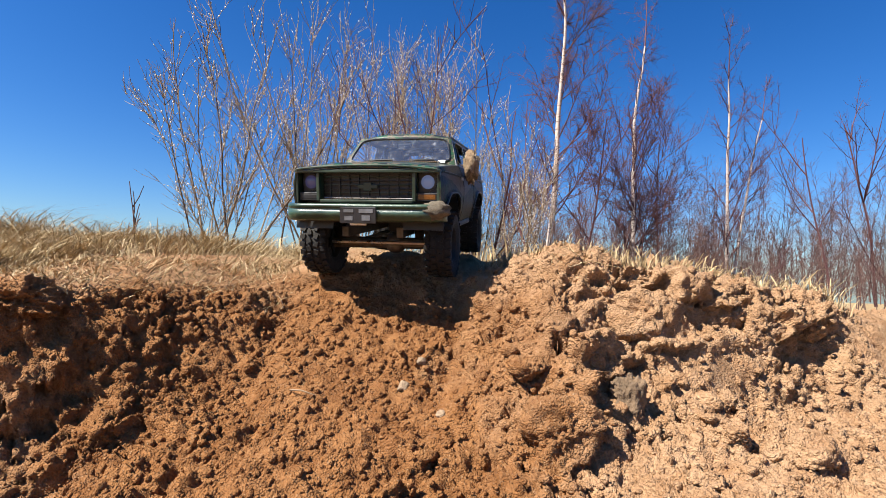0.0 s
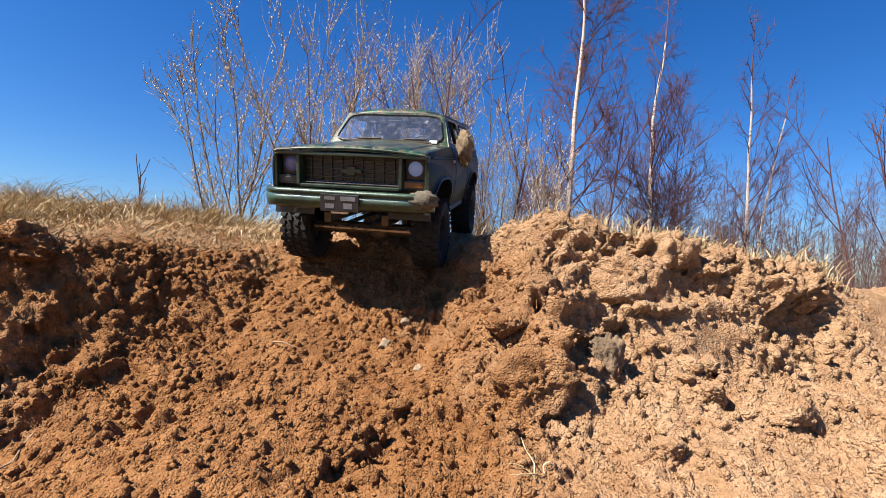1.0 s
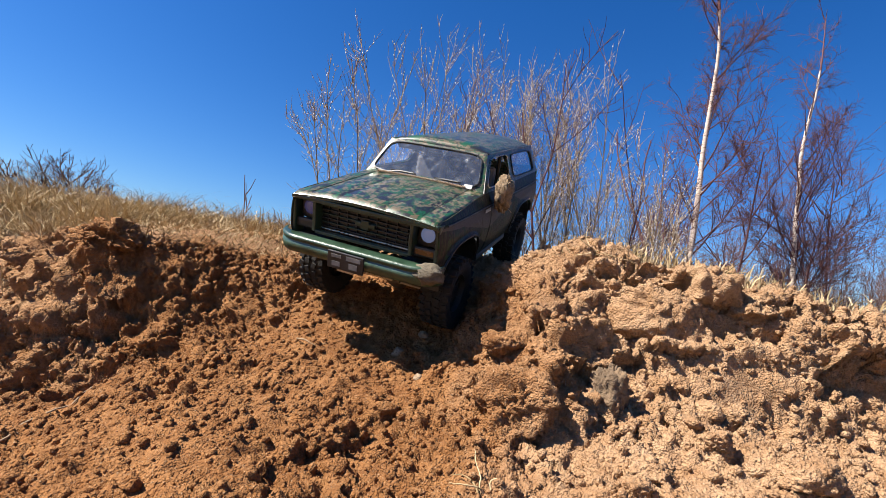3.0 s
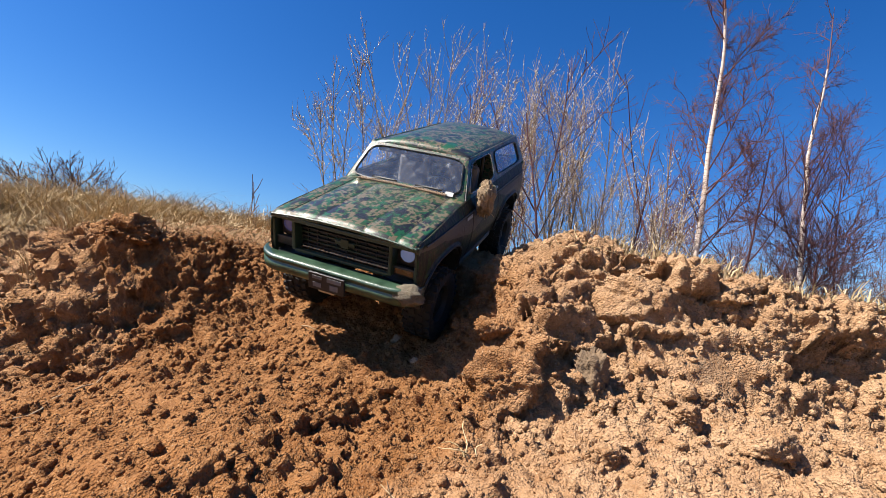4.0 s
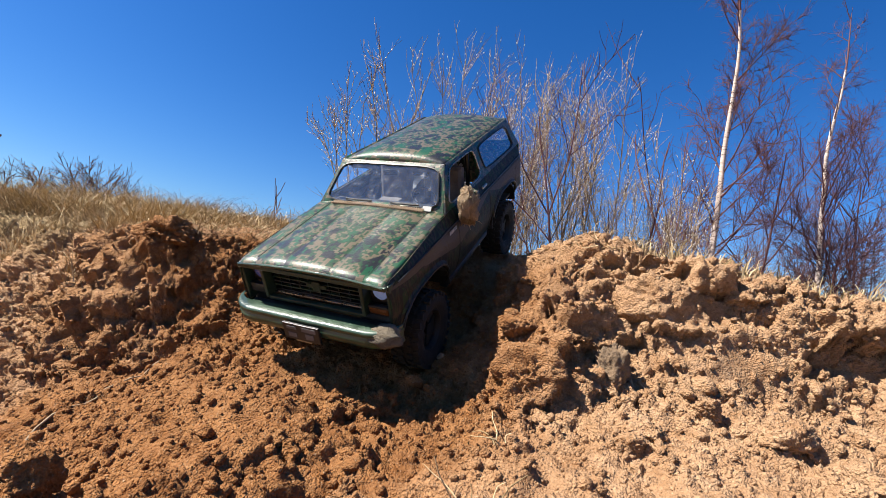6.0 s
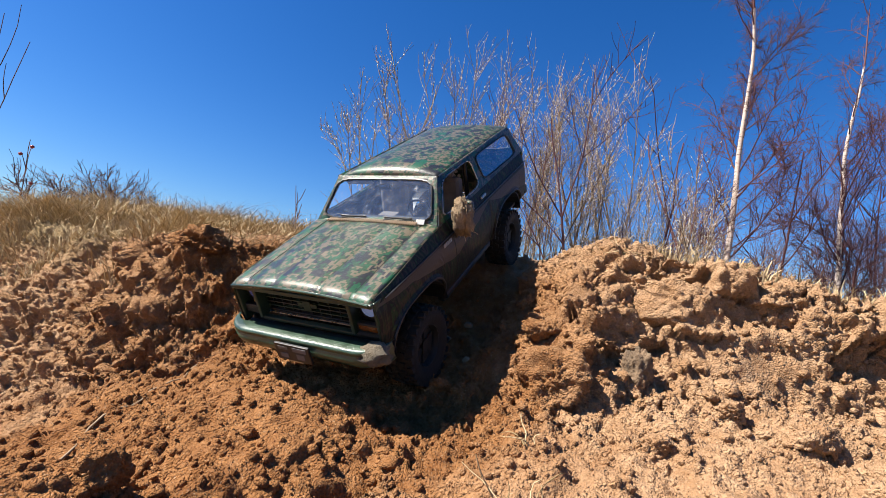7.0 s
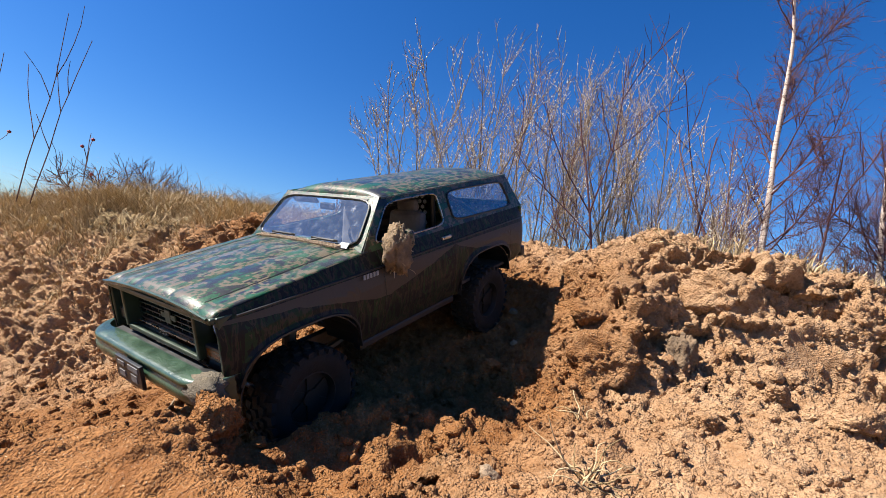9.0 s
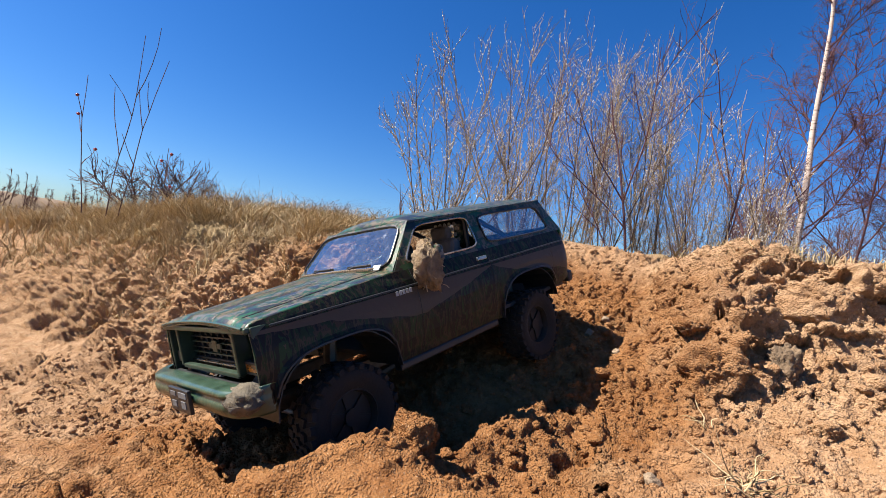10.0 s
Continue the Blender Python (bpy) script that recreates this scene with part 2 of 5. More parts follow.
def clods(p, size, seed, fill=0.75):
    """Rounded lumps of uneven size, one in most cells; 0 between them, up to 1 on top."""
    q = p / size
    i = np.floor(q).astype(np.int64)
    best = np.zeros(len(p))
    for a in (-1, 0, 1):
        for b in (-1, 0, 1):
            for c in (-1, 0, 1):
                j = i + (a, b, c)
                k = [lattice(j[:, 0], j[:, 1], j[:, 2], seed + n) for n in range(5)]
                d2 = (q[:, 0] - j[:, 0] - k[0]) ** 2 + (q[:, 1] - j[:, 1] - k[1]) ** 2 + (q[:, 2] - j[:, 2] - k[2]) ** 2
                r = 0.30 + 0.45 * k[3]
                best = np.maximum(best, np.where(k[4] < fill, np.sqrt(np.maximum(0, r * r - d2)) / 0.75, 0))
    return best


def blocks(p, size, seed, slant=0.9):
    """Broken earth: for each piece a random height with a tilted top, and how near its edge a point lies (0 on the crack)."""
    q = p / size
    i = np.floor(q).astype(np.int64)
    first, second, tone = np.full(len(p), 9.0), np.full(len(p), 9.0), np.zeros(len(p))
    for a in (-1, 0, 1):
        for b in (-1, 0, 1):
            for c in (-1, 0, 1):
                j = i + (a, b, c)
                k = [lattice(j[:, 0], j[:, 1], j[:, 2], seed + n) for n in range(4)]
                dx, dy, dz = q[:, 0] - j[:, 0] - k[0], q[:, 1] - j[:, 1] - k[1], q[:, 2] - j[:, 2] - k[2]
                d = np.sqrt(dx * dx + dy * dy + dz * dz)
                closer = d < first
                second = np.where(closer, first, np.minimum(second, d))
                tone = np.where(closer, k[3] + slant * (dx * (k[1] - 0.5) + dy * (k[2] - 0.5) + dz * (k[0] - 0.5)), tone)
                first = np.where(closer, d, first)
    return tone, second - first


def ease(a, b, v):
    s = np.clip((v - a) / (b - a), 0, 1)
    return s * s * (3 - 2 * s)


#        along    foot y  foot z  edge y  edge z  turf z
BANK = [(-2.60, 0.40, 0.02, 0.80, 0.15, 0.19), (-1.60, 0.36, 0.00, 0.68, 0.200, 0.265), (-0.90, 0.36, -0.01, 0.57, 0.225, 0.318), (-0.65, 0.36, 0.00, 0.50, 0.225, 0.315),
        (-0.47, 0.36, 0.05, 0.42, 0.250, 0.312), (-0.38, 0.36, 0.07, 0.43, 0.255, 0.310), (-0.28, 0.385, 0.085, 0.555, 0.245, 0.310),
        (-0.17, 0.36, 0.095, 0.58, 0.248, 0.312), (-0.05, 0.36, 0.10, 0.62, 0.262, 0.315), (0.05, 0.36, 0.122, 0.58, 0.270, 0.320),
        (0.12, 0.34, 0.128, 0.545, 0.308, 0.318), (0.19, 0.45, 0.135, 0.550, 0.318, 0.315), (0.27, 0.46, 0.145, 0.560, 0.306, 0.298),
        (0.34, 0.52, 0.150, 0.565, 0.298, 0.285), (0.42, 0.50, 0.16, 0.58, 0.284, 0.270), (0.60, 0.52, 0.155, 0.66, 0.268, 0.245),
        (1.00, 0.60, 0.15, 0.80, 0.20, 0.18), (1.60, 0.70, 0.14, 1.00, 0.18, 0.16)]
#         y     height  middle of the truck's way
CHUTE = [(-0.20, 0.07, -0.40), (0.00, 0.060, -0.32), (0.10, 0.056, -0.27), (0.19, 0.057, -0.216), (0.24, 0.073, -0.197), (0.29, 0.091, -0.178), (0.34, 0.106, -0.147),
         (0.40, 0.122, -0.132), (0.46, 0.143, -0.108), (0.50, 0.158, -0.095), (0.54, 0.179, -0.088), (0.58, 0.210, -0.084), (0.62, 0.242, -0.082),
         (0.66, 0.270, -0.080), (0.72, 0.296, -0.076), (0.80, 0.311, -0.068), (0.95, 0.325, -0.045), (1.30, 0.330, -0.01)]


def soft_curve(v, knots, values):
    """Through the knots with rounded corners."""
    w = 0.02
    return sum(np.interp(v + d * w, knots, values) for d in (-1, -0.5, 0, 0.5, 1)) / 5


def base_height(x, y):
    """The bank without its clods."""
    k = np.array(BANK)
    fy, fz, ey, ez, tz = (soft_curve(x, k[:, 0], k[:, n]) for n in range(1, 6))
    s = (y - fy) / (ey - fy)
    steep = np.clip(s, 0, 1)
    face = fz + (ez - fz) * (0.45 * steep + 0.55 * ease(0.05, 1.0, steep))
    before = fz - 0.05 * (1 - np.exp(-np.maximum(0, fy - y) / 0.35)) * np.where(x > 0.0, 0.6, 1.0)
    after = ez + (tz - ez) * (1 - np.exp(-np.maximum(0, y - ey) / 0.22))
    z = np.where(s < 0, before, np.where(s > 1, after, face))
    c = np.array(CHUTE)
    middle, floor = soft_curve(y, c[:, 0], c[:, 2]), soft_curve(y, c[:, 0], c[:, 1]) + 0.0085
    off = x - middle
    inside = (1 - ease(0.096, 0.130, off)) * (1 - ease(0.10, 0.19, -off)) * (1 - ease(0.85, 1.3, y)) * ease(0.06, 0.15, y)
    z = z + (floor - z) * inside
    # berm beside the rut at its lower end
    z = z + 0.022 * np.exp(-((off - 0.135) / 0.035) ** 2) * (1 - ease(0.25, 0.36, y)) * ease(-0.05, 0.1, y)
    # the pit floor rises again before the rut
    z = z + 0.042 * np.exp(-((x + 0.10) / 0.12) ** 2) * (1 - ease(0.06, 0.17, y))
    # lump of turf that juts out of the bank, and the pit below it
    z = z + 0.018 * np.exp(-(((x + 0.41) / 0.05) ** 2 + ((y - 0.44) / 0.05) ** 2))
    # grassy hump
    z = z + 0.032 * np.exp(-(((x + 1.26) / 0.25) ** 2 + ((y - 0.74) / 0.35) ** 2))
    # farther off the land falls gently away from the mound, most to the east
    away = np.hypot(x, y)
    far = ease(2.0, 12.0, away)
    fall = 0.018 + 0.030 * ease(-0.2, 0.5, np.arctan2(x, np.maximum(np.abs(y), 1e-6)))
    turn = np.arctan2(x, np.maximum(np.abs(y), 1e-6))
    z = z - 0.30 * ease(0.12, 0.5, turn) * ease(0.85, 3.5, away) * ease(0.2, 2.0, y)
    return z * (1 - far) + (0.22 - 0.30 * ease(0.12, 0.5, turn) * ease(0.2, 2.0, y) - fall * np.clip(away - 6, 0, 2600)) * far


def steps(parts):
    """Lines at the given spacings: (from, to, spacing)."""
    out = []
    for a, b, d in parts:
        out += list(np.arange(a, b - d * 0.5, d))
    return np.array(out + [parts[-1][1]])


def growing(start, end, first):
    out, v, d = [], start, first
    while v < end:
        v, d = v + d, d * 1.22
        out.append(v)
    return np.array(out)


def bank_zones(x, y, z):
    """How bare and rough the bank is, and where it is a driven rut, a broken dry crust, a washed face or a smooth fan of sand."""
    k, c = np.array(BANK), np.array(CHUTE)
    fy, ey = np.interp(x, k[:, 0], k[:, 1]), np.interp(x, k[:, 0], k[:, 3])
    s = (y - fy) / (ey - fy)
    bare = (1 - 0.85 * ease(1.05, 1.5, s - (0.4 + 0.9 * ease(0.0, 0.9, s - 1)) * ease(-0.22, 0.0, x))) * (1 - ease(1.3, 2.2, np.hypot(x, y))) * ease(-0.40, -0.06, y)
    rut = np.exp(-((x - np.interp(y, c[:, 0], c[:, 2])) / 0.095) ** 2) * (0.35 * ease(0.05, 0.16, y) + 0.65 * ease(0.30, 0.46, y))
    hollow = np.exp(-(((x - 0.305) / 0.050) ** 2 + ((z - 0.195) / 0.040) ** 2))
    fan = ease(0.44, 0.52, x) * (1 - ease(0.24, 0.28, z))
    crust = ease(0.06, 0.15, x) * ease(0.16, 0.22, z) * (1 - hollow) * (1 - fan)
    washed = ease(0.28, 0.42, -x) * ease(-0.3, 0.1, s)
    calm = (1 - 0.85 * hollow) * (1 - 0.75 * fan)
    return bare, rut, crust, washed, calm


def build_ground():
    xs, ys = steps([(-1.5, -1.1, 0.008), (-1.1, -0.75, 0.004), (-0.75, 0.55, 0.0021), (0.55, 1.0, 0.006)]), steps([(-0.3, -0.06, 0.012), (-0.06, 0.10, 0.004), (0.10, 0.34, 0.0024), (0.34, 0.62, 0.0015), (0.62, 0.80, 0.003), (0.80, 1.6, 0.02)])
    xs = np.concatenate([-growing(1.5, 2500, 0.02)[::-1], xs, growing(1.0, 2500, 0.02)])
    ys = np.concatenate([-growing(0.3, 2500, 0.03)[::-1], ys, growing(1.6, 2500, 0.04)])
    gx, gy = np.meshgrid(xs, ys)
    gz = base_height(gx, gy)
    dy, dx = np.gradient(gz, ys, xs)
    n = np.stack([-dx, -dy, np.ones_like(gz)], -1)
    n = (n / np.linalg.norm(n, axis=-1, keepdims=True)).reshape(-1, 3)
    p = np.stack([gx, gy, gz], -1).reshape(-1, 3)
    near = np.hypot(p[:, 0], p[:, 1]) < 2.3
    q = p[near]
    bare, rut, crust, washed, calm = bank_zones(q[:, 0], q[:, 1], q[:, 2])
    jag = q + 0.008 * np.stack([fractal(q, 0.022, 3, s) for s in (80, 83, 86)], 1)
    loose = 0.15 + 0.85 * ease(-0.4, 0.4, fractal(q, 0.11, 2, 5))
    # broad swells, less in the rut
    lift = 0.020 * fractal(q, 0.15, 3, 11) * (1 - 0.6 * rut)
    # beds of the dry crust: tilted blocks with deep cracks, and ledges that follow the layers
    tone, border = blocks(jag * (1, 1, 1.5), 0.062, 100)
    lift = lift + crust * (0.042 * (tone - 0.5) - 0.013 * (1 - ease(0.0, 0.16, border)))
    layer = (q[:, 2] + 0.010 * fractal(q, 0.09, 3, 160)) / 0.034
    ledge = ease(0.0, 0.75, layer - np.floor(layer)) - ease(0.80, 1.0, layer - np.floor(layer))
    lift = lift + 0.014 * crust * (ledge - 0.5)
    # runnels down the washed face
    down = np.stack([q[:, 0] * 1.0 + 0.35 * q[:, 2], q[:, 1] * 0.25, q[:, 2] * 0.25], 1)
    lift = lift + washed * 0.026 * (0.45 - np.abs(fractal(down, 0.045, 3, 140)))
    # broken lumps, crumbs and grains
    for size, high, crack, seed, keep in ((0.034, 0.012, 0.004, 110, 0.25), (0.016, 0.0078, 0.0024, 120, 0.6), (0.0085, 0.0044, 0.0012, 130, 0.8)):
        tone, border = blocks(jag if size > 0.01 else q, size, seed)
        lift = lift + (high * (tone - 0.5) - crack * (1 - ease(0.0, 0.25, border))) * np.maximum(loose, 0.8 * washed) * (1 - (1 - keep) * rut) * (1 + 0.4 * crust + 0.5 * washed)
    lift = lift + (0.0062 * clods(jag, 0.024, 40, 0.28) + 0.0028 * clods(q, 0.011, 50, 0.20)) * (1 - 0.35 * rut)
    lift = lift + 0.0042 * fractal(q, 0.014, 3, 70)
    rough = bare * calm
    p[near] += n[near] * ((lift - 0.002) * rough)[:, None]
    p[near, 2] += 0.010 * fractal(q, 0.35, 2, 90) * ease(0.6, 1.0, q[:, 1])
    nx, ny = len(xs), len(ys)
    a = (np.arange(ny - 1)[:, None] * nx + np.arange(nx - 1)[None, :]).ravel()
    mesh = bpy.data.meshes.new("ground")
    mesh.from_pydata(p.tolist(), [], np.stack([a, a + 1, a + nx + 1, a + nx], 1).tolist())
    mesh.materials.append(SOIL)
    mesh.shade_smooth()
    return tagged(new("ground", mesh), "bank of crumbling orange sand below a grassy edge", "ground", kind="structure"), p[near], rough


ground, bank_points, bank_rough = build_ground()


# ---- helpers for meshes ----
def part(name, bm, material, parent=None, label="", smooth=False):
    mesh = bpy.data.meshes.new(name)
    bm.to_mesh(mesh)
    bm.free()
    mesh.materials.append(material)
    if smooth:
        mesh.shade_smooth()
    ob = new(name, mesh)
    ob.parent = parent
    if label:
        ob["label"] = label
    return ob


def thing(name, label, category, group=""):
    return tagged(new(name), label, category, group)


def add_box(bm, x, y, z, sx, sy, sz, bevel=0.0, turn=None):
    """A box with rounded edges, its middle at x, y, z."""
    made = bmesh.ops.create_cube(bm, size=1.0)["verts"]
    bmesh.ops.scale(bm, vec=(sx, sy, sz), verts=made)
    if bevel:
        edges = {e for v in made for e in v.link_edges}
        made = [v for v in bmesh.ops.bevel(bm, geom=list(edges), offset=bevel, segments=2, profile=0.5, affect="EDGES")["verts"]]
    m = Matrix.Translation((x, y, z)) @ (turn or Matrix())
    bmesh.ops.transform(bm, matrix=m, verts=list(set(made)))
    return bm


def box(x, y, z, sx, sy, sz, bevel=0.0, turn=None):
    return add_box(bmesh.new(), x, y, z, sx, sy, sz, bevel, turn)


def add_sheet(bm, rows, closed=False):
    """Quads between rows of points."""
    made = [[bm.verts.new(p) for p in row] for row in rows]
    for a, b in zip(made, made[1:]):
        n = len(a)
        for i in range(n if closed else n - 1):
            j = (i + 1) % n
            try:
                bm.faces.new((a[i], a[j], b[j], b[i]))
            except ValueError:
                pass
    return made


def sheet(rows, thick=0.0, closed=False):
    bm = bmesh.new()
    add_sheet(bm, rows, closed)
    bmesh.ops.recalc_face_normals(bm, faces=bm.faces)
    if thick:
        bmesh.ops.solidify(bm, geom=list(bm.faces), thickness=thick)
    return bm


def add_tube(bm, points, radii, sides=6):
    """A round bar along points."""
    rows, old = [], None
    for i, p in enumerate(points):
        p = Vector(p)
        d = (Vector(points[min(i + 1, len(points) - 1)]) - Vector(points[max(i - 1, 0)])).normalized()
        u = (old or Vector((0.3, 0.2, 1)) if abs(d.z) < 0.9 else old or Vector((1, 0.2, 0)))
        u = (u - d * u.dot(d)).normalized()
        old, w, r = u, d.cross(u), radii[i] if isinstance(radii, (list, tuple)) else radii
        rows.append([p + r * (math.cos(2 * math.pi * k / sides) * u + math.sin(2 * math.pi * k / sides) * w) for k in range(sides)])
    made = add_sheet(bm, rows, True)
    for end in (made[0], made[-1]):
        bm.faces.new(end)
    return bm


def tube(points, radii, sides=6):
    return add_tube(bmesh.new(), points, radii, sides)


def add_disc(bm, x, y, z, r, depth, axis="Y", sides=24, r2=None):
    """A short cylinder, along y or x."""
    made = bmesh.ops.create_cone(bm, cap_ends=True, segments=sides, radius1=r, radius2=r if r2 is None else r2, depth=depth)["verts"]
    turn = Matrix.Rotation(radians(90), 4, "X") if axis == "Y" else Matrix.Rotation(radians(90), 4, "Y")
    bmesh.ops.transform(bm, matrix=Matrix.Translation((x, y, z)) @ turn, verts=made)
    return bm


def ring_between(outer, inner):
    """A frame between two loops of four corners with rounded inner corners; returns rows for a sheet."""
    def sampled(c, n, rounding):
        out = []
        for k in range(4):
            a, b = Vector(c[k]), Vector(c[(k + 1) % 4])
            for i in range(n):
                out.append(a.lerp(b, i / n))
        if rounding:
            for _ in range(rounding):
                out = [(out[i - 1] + 2 * out[i] + out[(i + 1) % len(out)]) / 4 for i in range(len(out))]
        return out
    return sampled(outer, 10, 0), sampled(inner, 10, 3)


def closed_ring(outer, inner, thick):
    a, b = ring_between(outer, inner)
    bm = sheet([a, b], 0, True)
    if thick:
        bmesh.ops.solidify(bm, geom=list(bm.faces), thickness=thick)
    return bm, b


def pane(loop):
    bm = bmesh.new()
    bm.faces.new([bm.verts.new(p) for p in loop])
    return bm


# ---- the model truck ----
WHEELS = [(0.083, 0.160, -0.028), (-0.083, 0.160, -0.028), (0.083, -0.126, -0.030), (-0.083, -0.126, -0.030)]
TYRE_R = 0.0435


def flank_x(z):
    return float(np.interp(z, (-0.006, 0.012, 0.032, 0.050, 0.066, 0.080, 0.126), (0.087, 0.0935, 0.0965, 0.0965, 0.0935, 0.0875, 0.0715)))


def arch(y, middle, half, top, low):
    """Height of a wheel opening's edge at y, or None outside of it."""
    s = abs(y - middle) / half
    return None if s >= 1 else low + (top - low) * (1 - s ** 3.2) ** (1 / 2.2)


def lower_edge(y):
    for middle in (0.160, -0.126):
        low = -0.006 if y < middle and middle > 0 else 0.004
        h = arch(y, middle, 0.061, 0.040, low)
        if h is not None:
            return h
    return float(np.interp(y, (-0.236, -0.19, -0.187, 0.099, 0.22, 0.228), (0.012, 0.004, -0.004, -0.006, 0.006, 0.010)))


def upper_edge(y):
    return float(np.interp(y, (-0.236, 0.075, 0.13, 0.222, 0.229), (0.079, 0.080, 0.0765, 0.0700, 0.0665)))


def body_side(sign):
    ys = sorted(set(list(np.linspace(-0.234, 0.229, 110)) + [0.0992, 0.2208, -0.1868, -0.0652]))
    rows = []
    for y in ys:
        lo, hi = lower_edge(y), upper_edge(y)
        pinch = 0.004 * max(0, (y - 0.19) / 0.04) ** 2 + 0.006 * max(0, (-0.21 - y) / 0.025) ** 2
        row = []
        for k in range(9):
            z = lo + (hi - lo) * k / 8
            flare = 0.0022 if k == 0 and any(abs(y - m) < 0.062 for m in (0.160, -0.126)) else 0
            row.append((sign * (flank_x(z) - pinch + flare), y, z))
        rows.append(row)
    return sheet(rows, 0.0018)


def hood():
    lines = sorted([-0.0845, -0.0835, -0.0700, -0.0675, -0.0650, -0.045, -0.0300, -0.0285, -0.0270, -0.012, 0.0, 0.012, 0.0270, 0.0285, 0.0300, 0.045, 0.0650, 0.0675, 0.0700, 0.0835, 0.0845, -0.0885, 0.0885])
    rows = []
    for y in list(np.linspace(0.078, 0.222, 26)) + [0.226, 0.229, 0.2315, 0.2325]:
        row = []
        for x in lines:
            z = upper_edge(min(y, 0.222)) + 0.0062 * (1 - (abs(x) / 0.0885) ** 2.2)
            z -= 0.0016 if abs(abs(x) - 0.0675) < 0.0003 else 0
            z -= 0.0007 if abs(abs(x) - 0.0285) < 0.0003 else 0
            z -= max(0, y - 0.222) ** 2 * 60
            row.append((x, y, z))
        rows.append(row)
    return sheet(rows, 0.0012)


def roof():
    rows = []
    for y in list(np.linspace(0.0405, -0.205, 24)) + [-0.211, -0.215]:
        row = []
        for x in np.linspace(-0.0722, 0.0722, 25):
            s = abs(x) / 0.0722
            z = 0.1235 + 0.0105 * (1 - s ** 3.2)
            z -= 0.0088 * max(0, (y - 0.02) / 0.0205) ** 2 * (1 - s ** 3) + 0.010 * max(0, (-0.19 - y) / 0.025) ** 2 * (1 - s ** 3)
            row.append((x, y, z))
        rows.append(row)
    return sheet(rows, 0.0016)


def bumper(half, front, low, high):
    """A pressed bar that wraps round its ends."""
    h = high - low
    profile = [(-0.012, 0.96), (-0.004, 1.0), (0.001, 1.0), (0.0045, 0.96), (0.0052, 0.80), (0.0030, 0.74), (0.0030, 0.66), (0.0056, 0.60), (0.0056, 0.36), (0.0030, 0.10), (0.0, 0.0), (-0.004, 0.0)]
    rows = []
    for s in np.linspace(-1, 1, 41):
        x = half * math.sin(s * math.pi / 2) if abs(s) > 0.0 else 0
        bend = max(0, (abs(x) - half * 0.72) / (half * 0.28))
        y = front - 0.006 - 0.022 * (1 - math.sqrt(max(0, 1 - bend ** 2)))
        grow = 1 if abs(x) < half * 0.999 else 0.8
        rows.append([(x, y + a * grow * (1 - 0.6 * bend), low + b * h) for a, b in profile])
    return sheet(rows, 0.0, False)


def wheel_mesh_parts(parent):
    """Tyre with blocks of tread, rim with holes, hub; axis along x."""
    profile = [(-0.0135, 0.027), (-0.0170, 0.034), (-0.0180, 0.042), (-0.0160, 0.0475), (-0.008, 0.0485), (0.0, 0.0487), (0.008, 0.0485), (0.0160, 0.0475), (0.0180, 0.042), (0.0170, 0.034), (0.0135, 0.027)]
    rows = [[(x, r * math.cos(a), r * math.sin(a)) for x, r in profile] for a in np.linspace(0, 2 * math.pi, 41)]
    bm = sheet(rows)
    bmesh.ops.scale(bm, vec=(0.95, 0.865, 0.865), verts=bm.verts)
    part("tyre", bm, RUBBER, parent, "knobbly dusty black rubber tyre", True)
    bm = bmesh.new()
    for k in range(26):
        for side, x in enumerate((-0.0145, -0.005, 0.005, 0.0145)):
            a = 2 * math.pi * (k + 0.5 * (side % 2)) / 26
            turn = Matrix.Rotation(a, 4, "X") @ Matrix.Rotation(radians(14 if side in (0, 2) else -14), 4, "Z")
            wide = 0.0068 if side in (0, 3) else 0.0062
            add_box(bm, 0, 0, 0, wide, 0.0072, 0.0050, 0, Matrix.Translation((x, 0, 0)) @ Matrix.Rotation(a, 4, "X") @ Matrix.Translation((0, 0, 0.0488 if side in (1, 2) else 0.0478)) @ Matrix.Rotation(radians(12 if side in (0, 2) else -12), 4, "Z"))
    bmesh.ops.scale(bm, vec=(0.95, 0.865, 0.865), verts=bm.verts)
    tagged(part("tread", bm, RUBBER, parent), kind="stuff")
    bm = sheet([[(x, r * math.cos(a), r * math.sin(a)) for x, r in ((-0.0135, 0.0275), (-0.0140, 0.0262), (-0.009, 0.0245), (0.009, 0.0245), (0.0140, 0.0262), (0.0135, 0.0275))] for a in np.linspace(0, 2 * math.pi, 33)])
    for s in (-1, 1):
        add_disc(bm, s * 0.005, 0, 0, 0.0245, 0.002, "X", 24)
        add_disc(bm, s * 0.0075, 0, 0, 0.0085, 0.005, "X", 12, 0.0070)
        for k in range(6):
            a = k * math.pi / 3
            add_box(bm, s * 0.0065, 0.0155 * math.cos(a), 0.0155 * math.sin(a), 0.003, 0.015, 0.006, 0, Matrix.Rotation(a, 4, "X"))
    bmesh.ops.scale(bm, vec=(0.95, 0.865, 0.865), verts=bm.verts)
    part("rim", bm, RIM, parent, "dusty dark six-spoke rim")


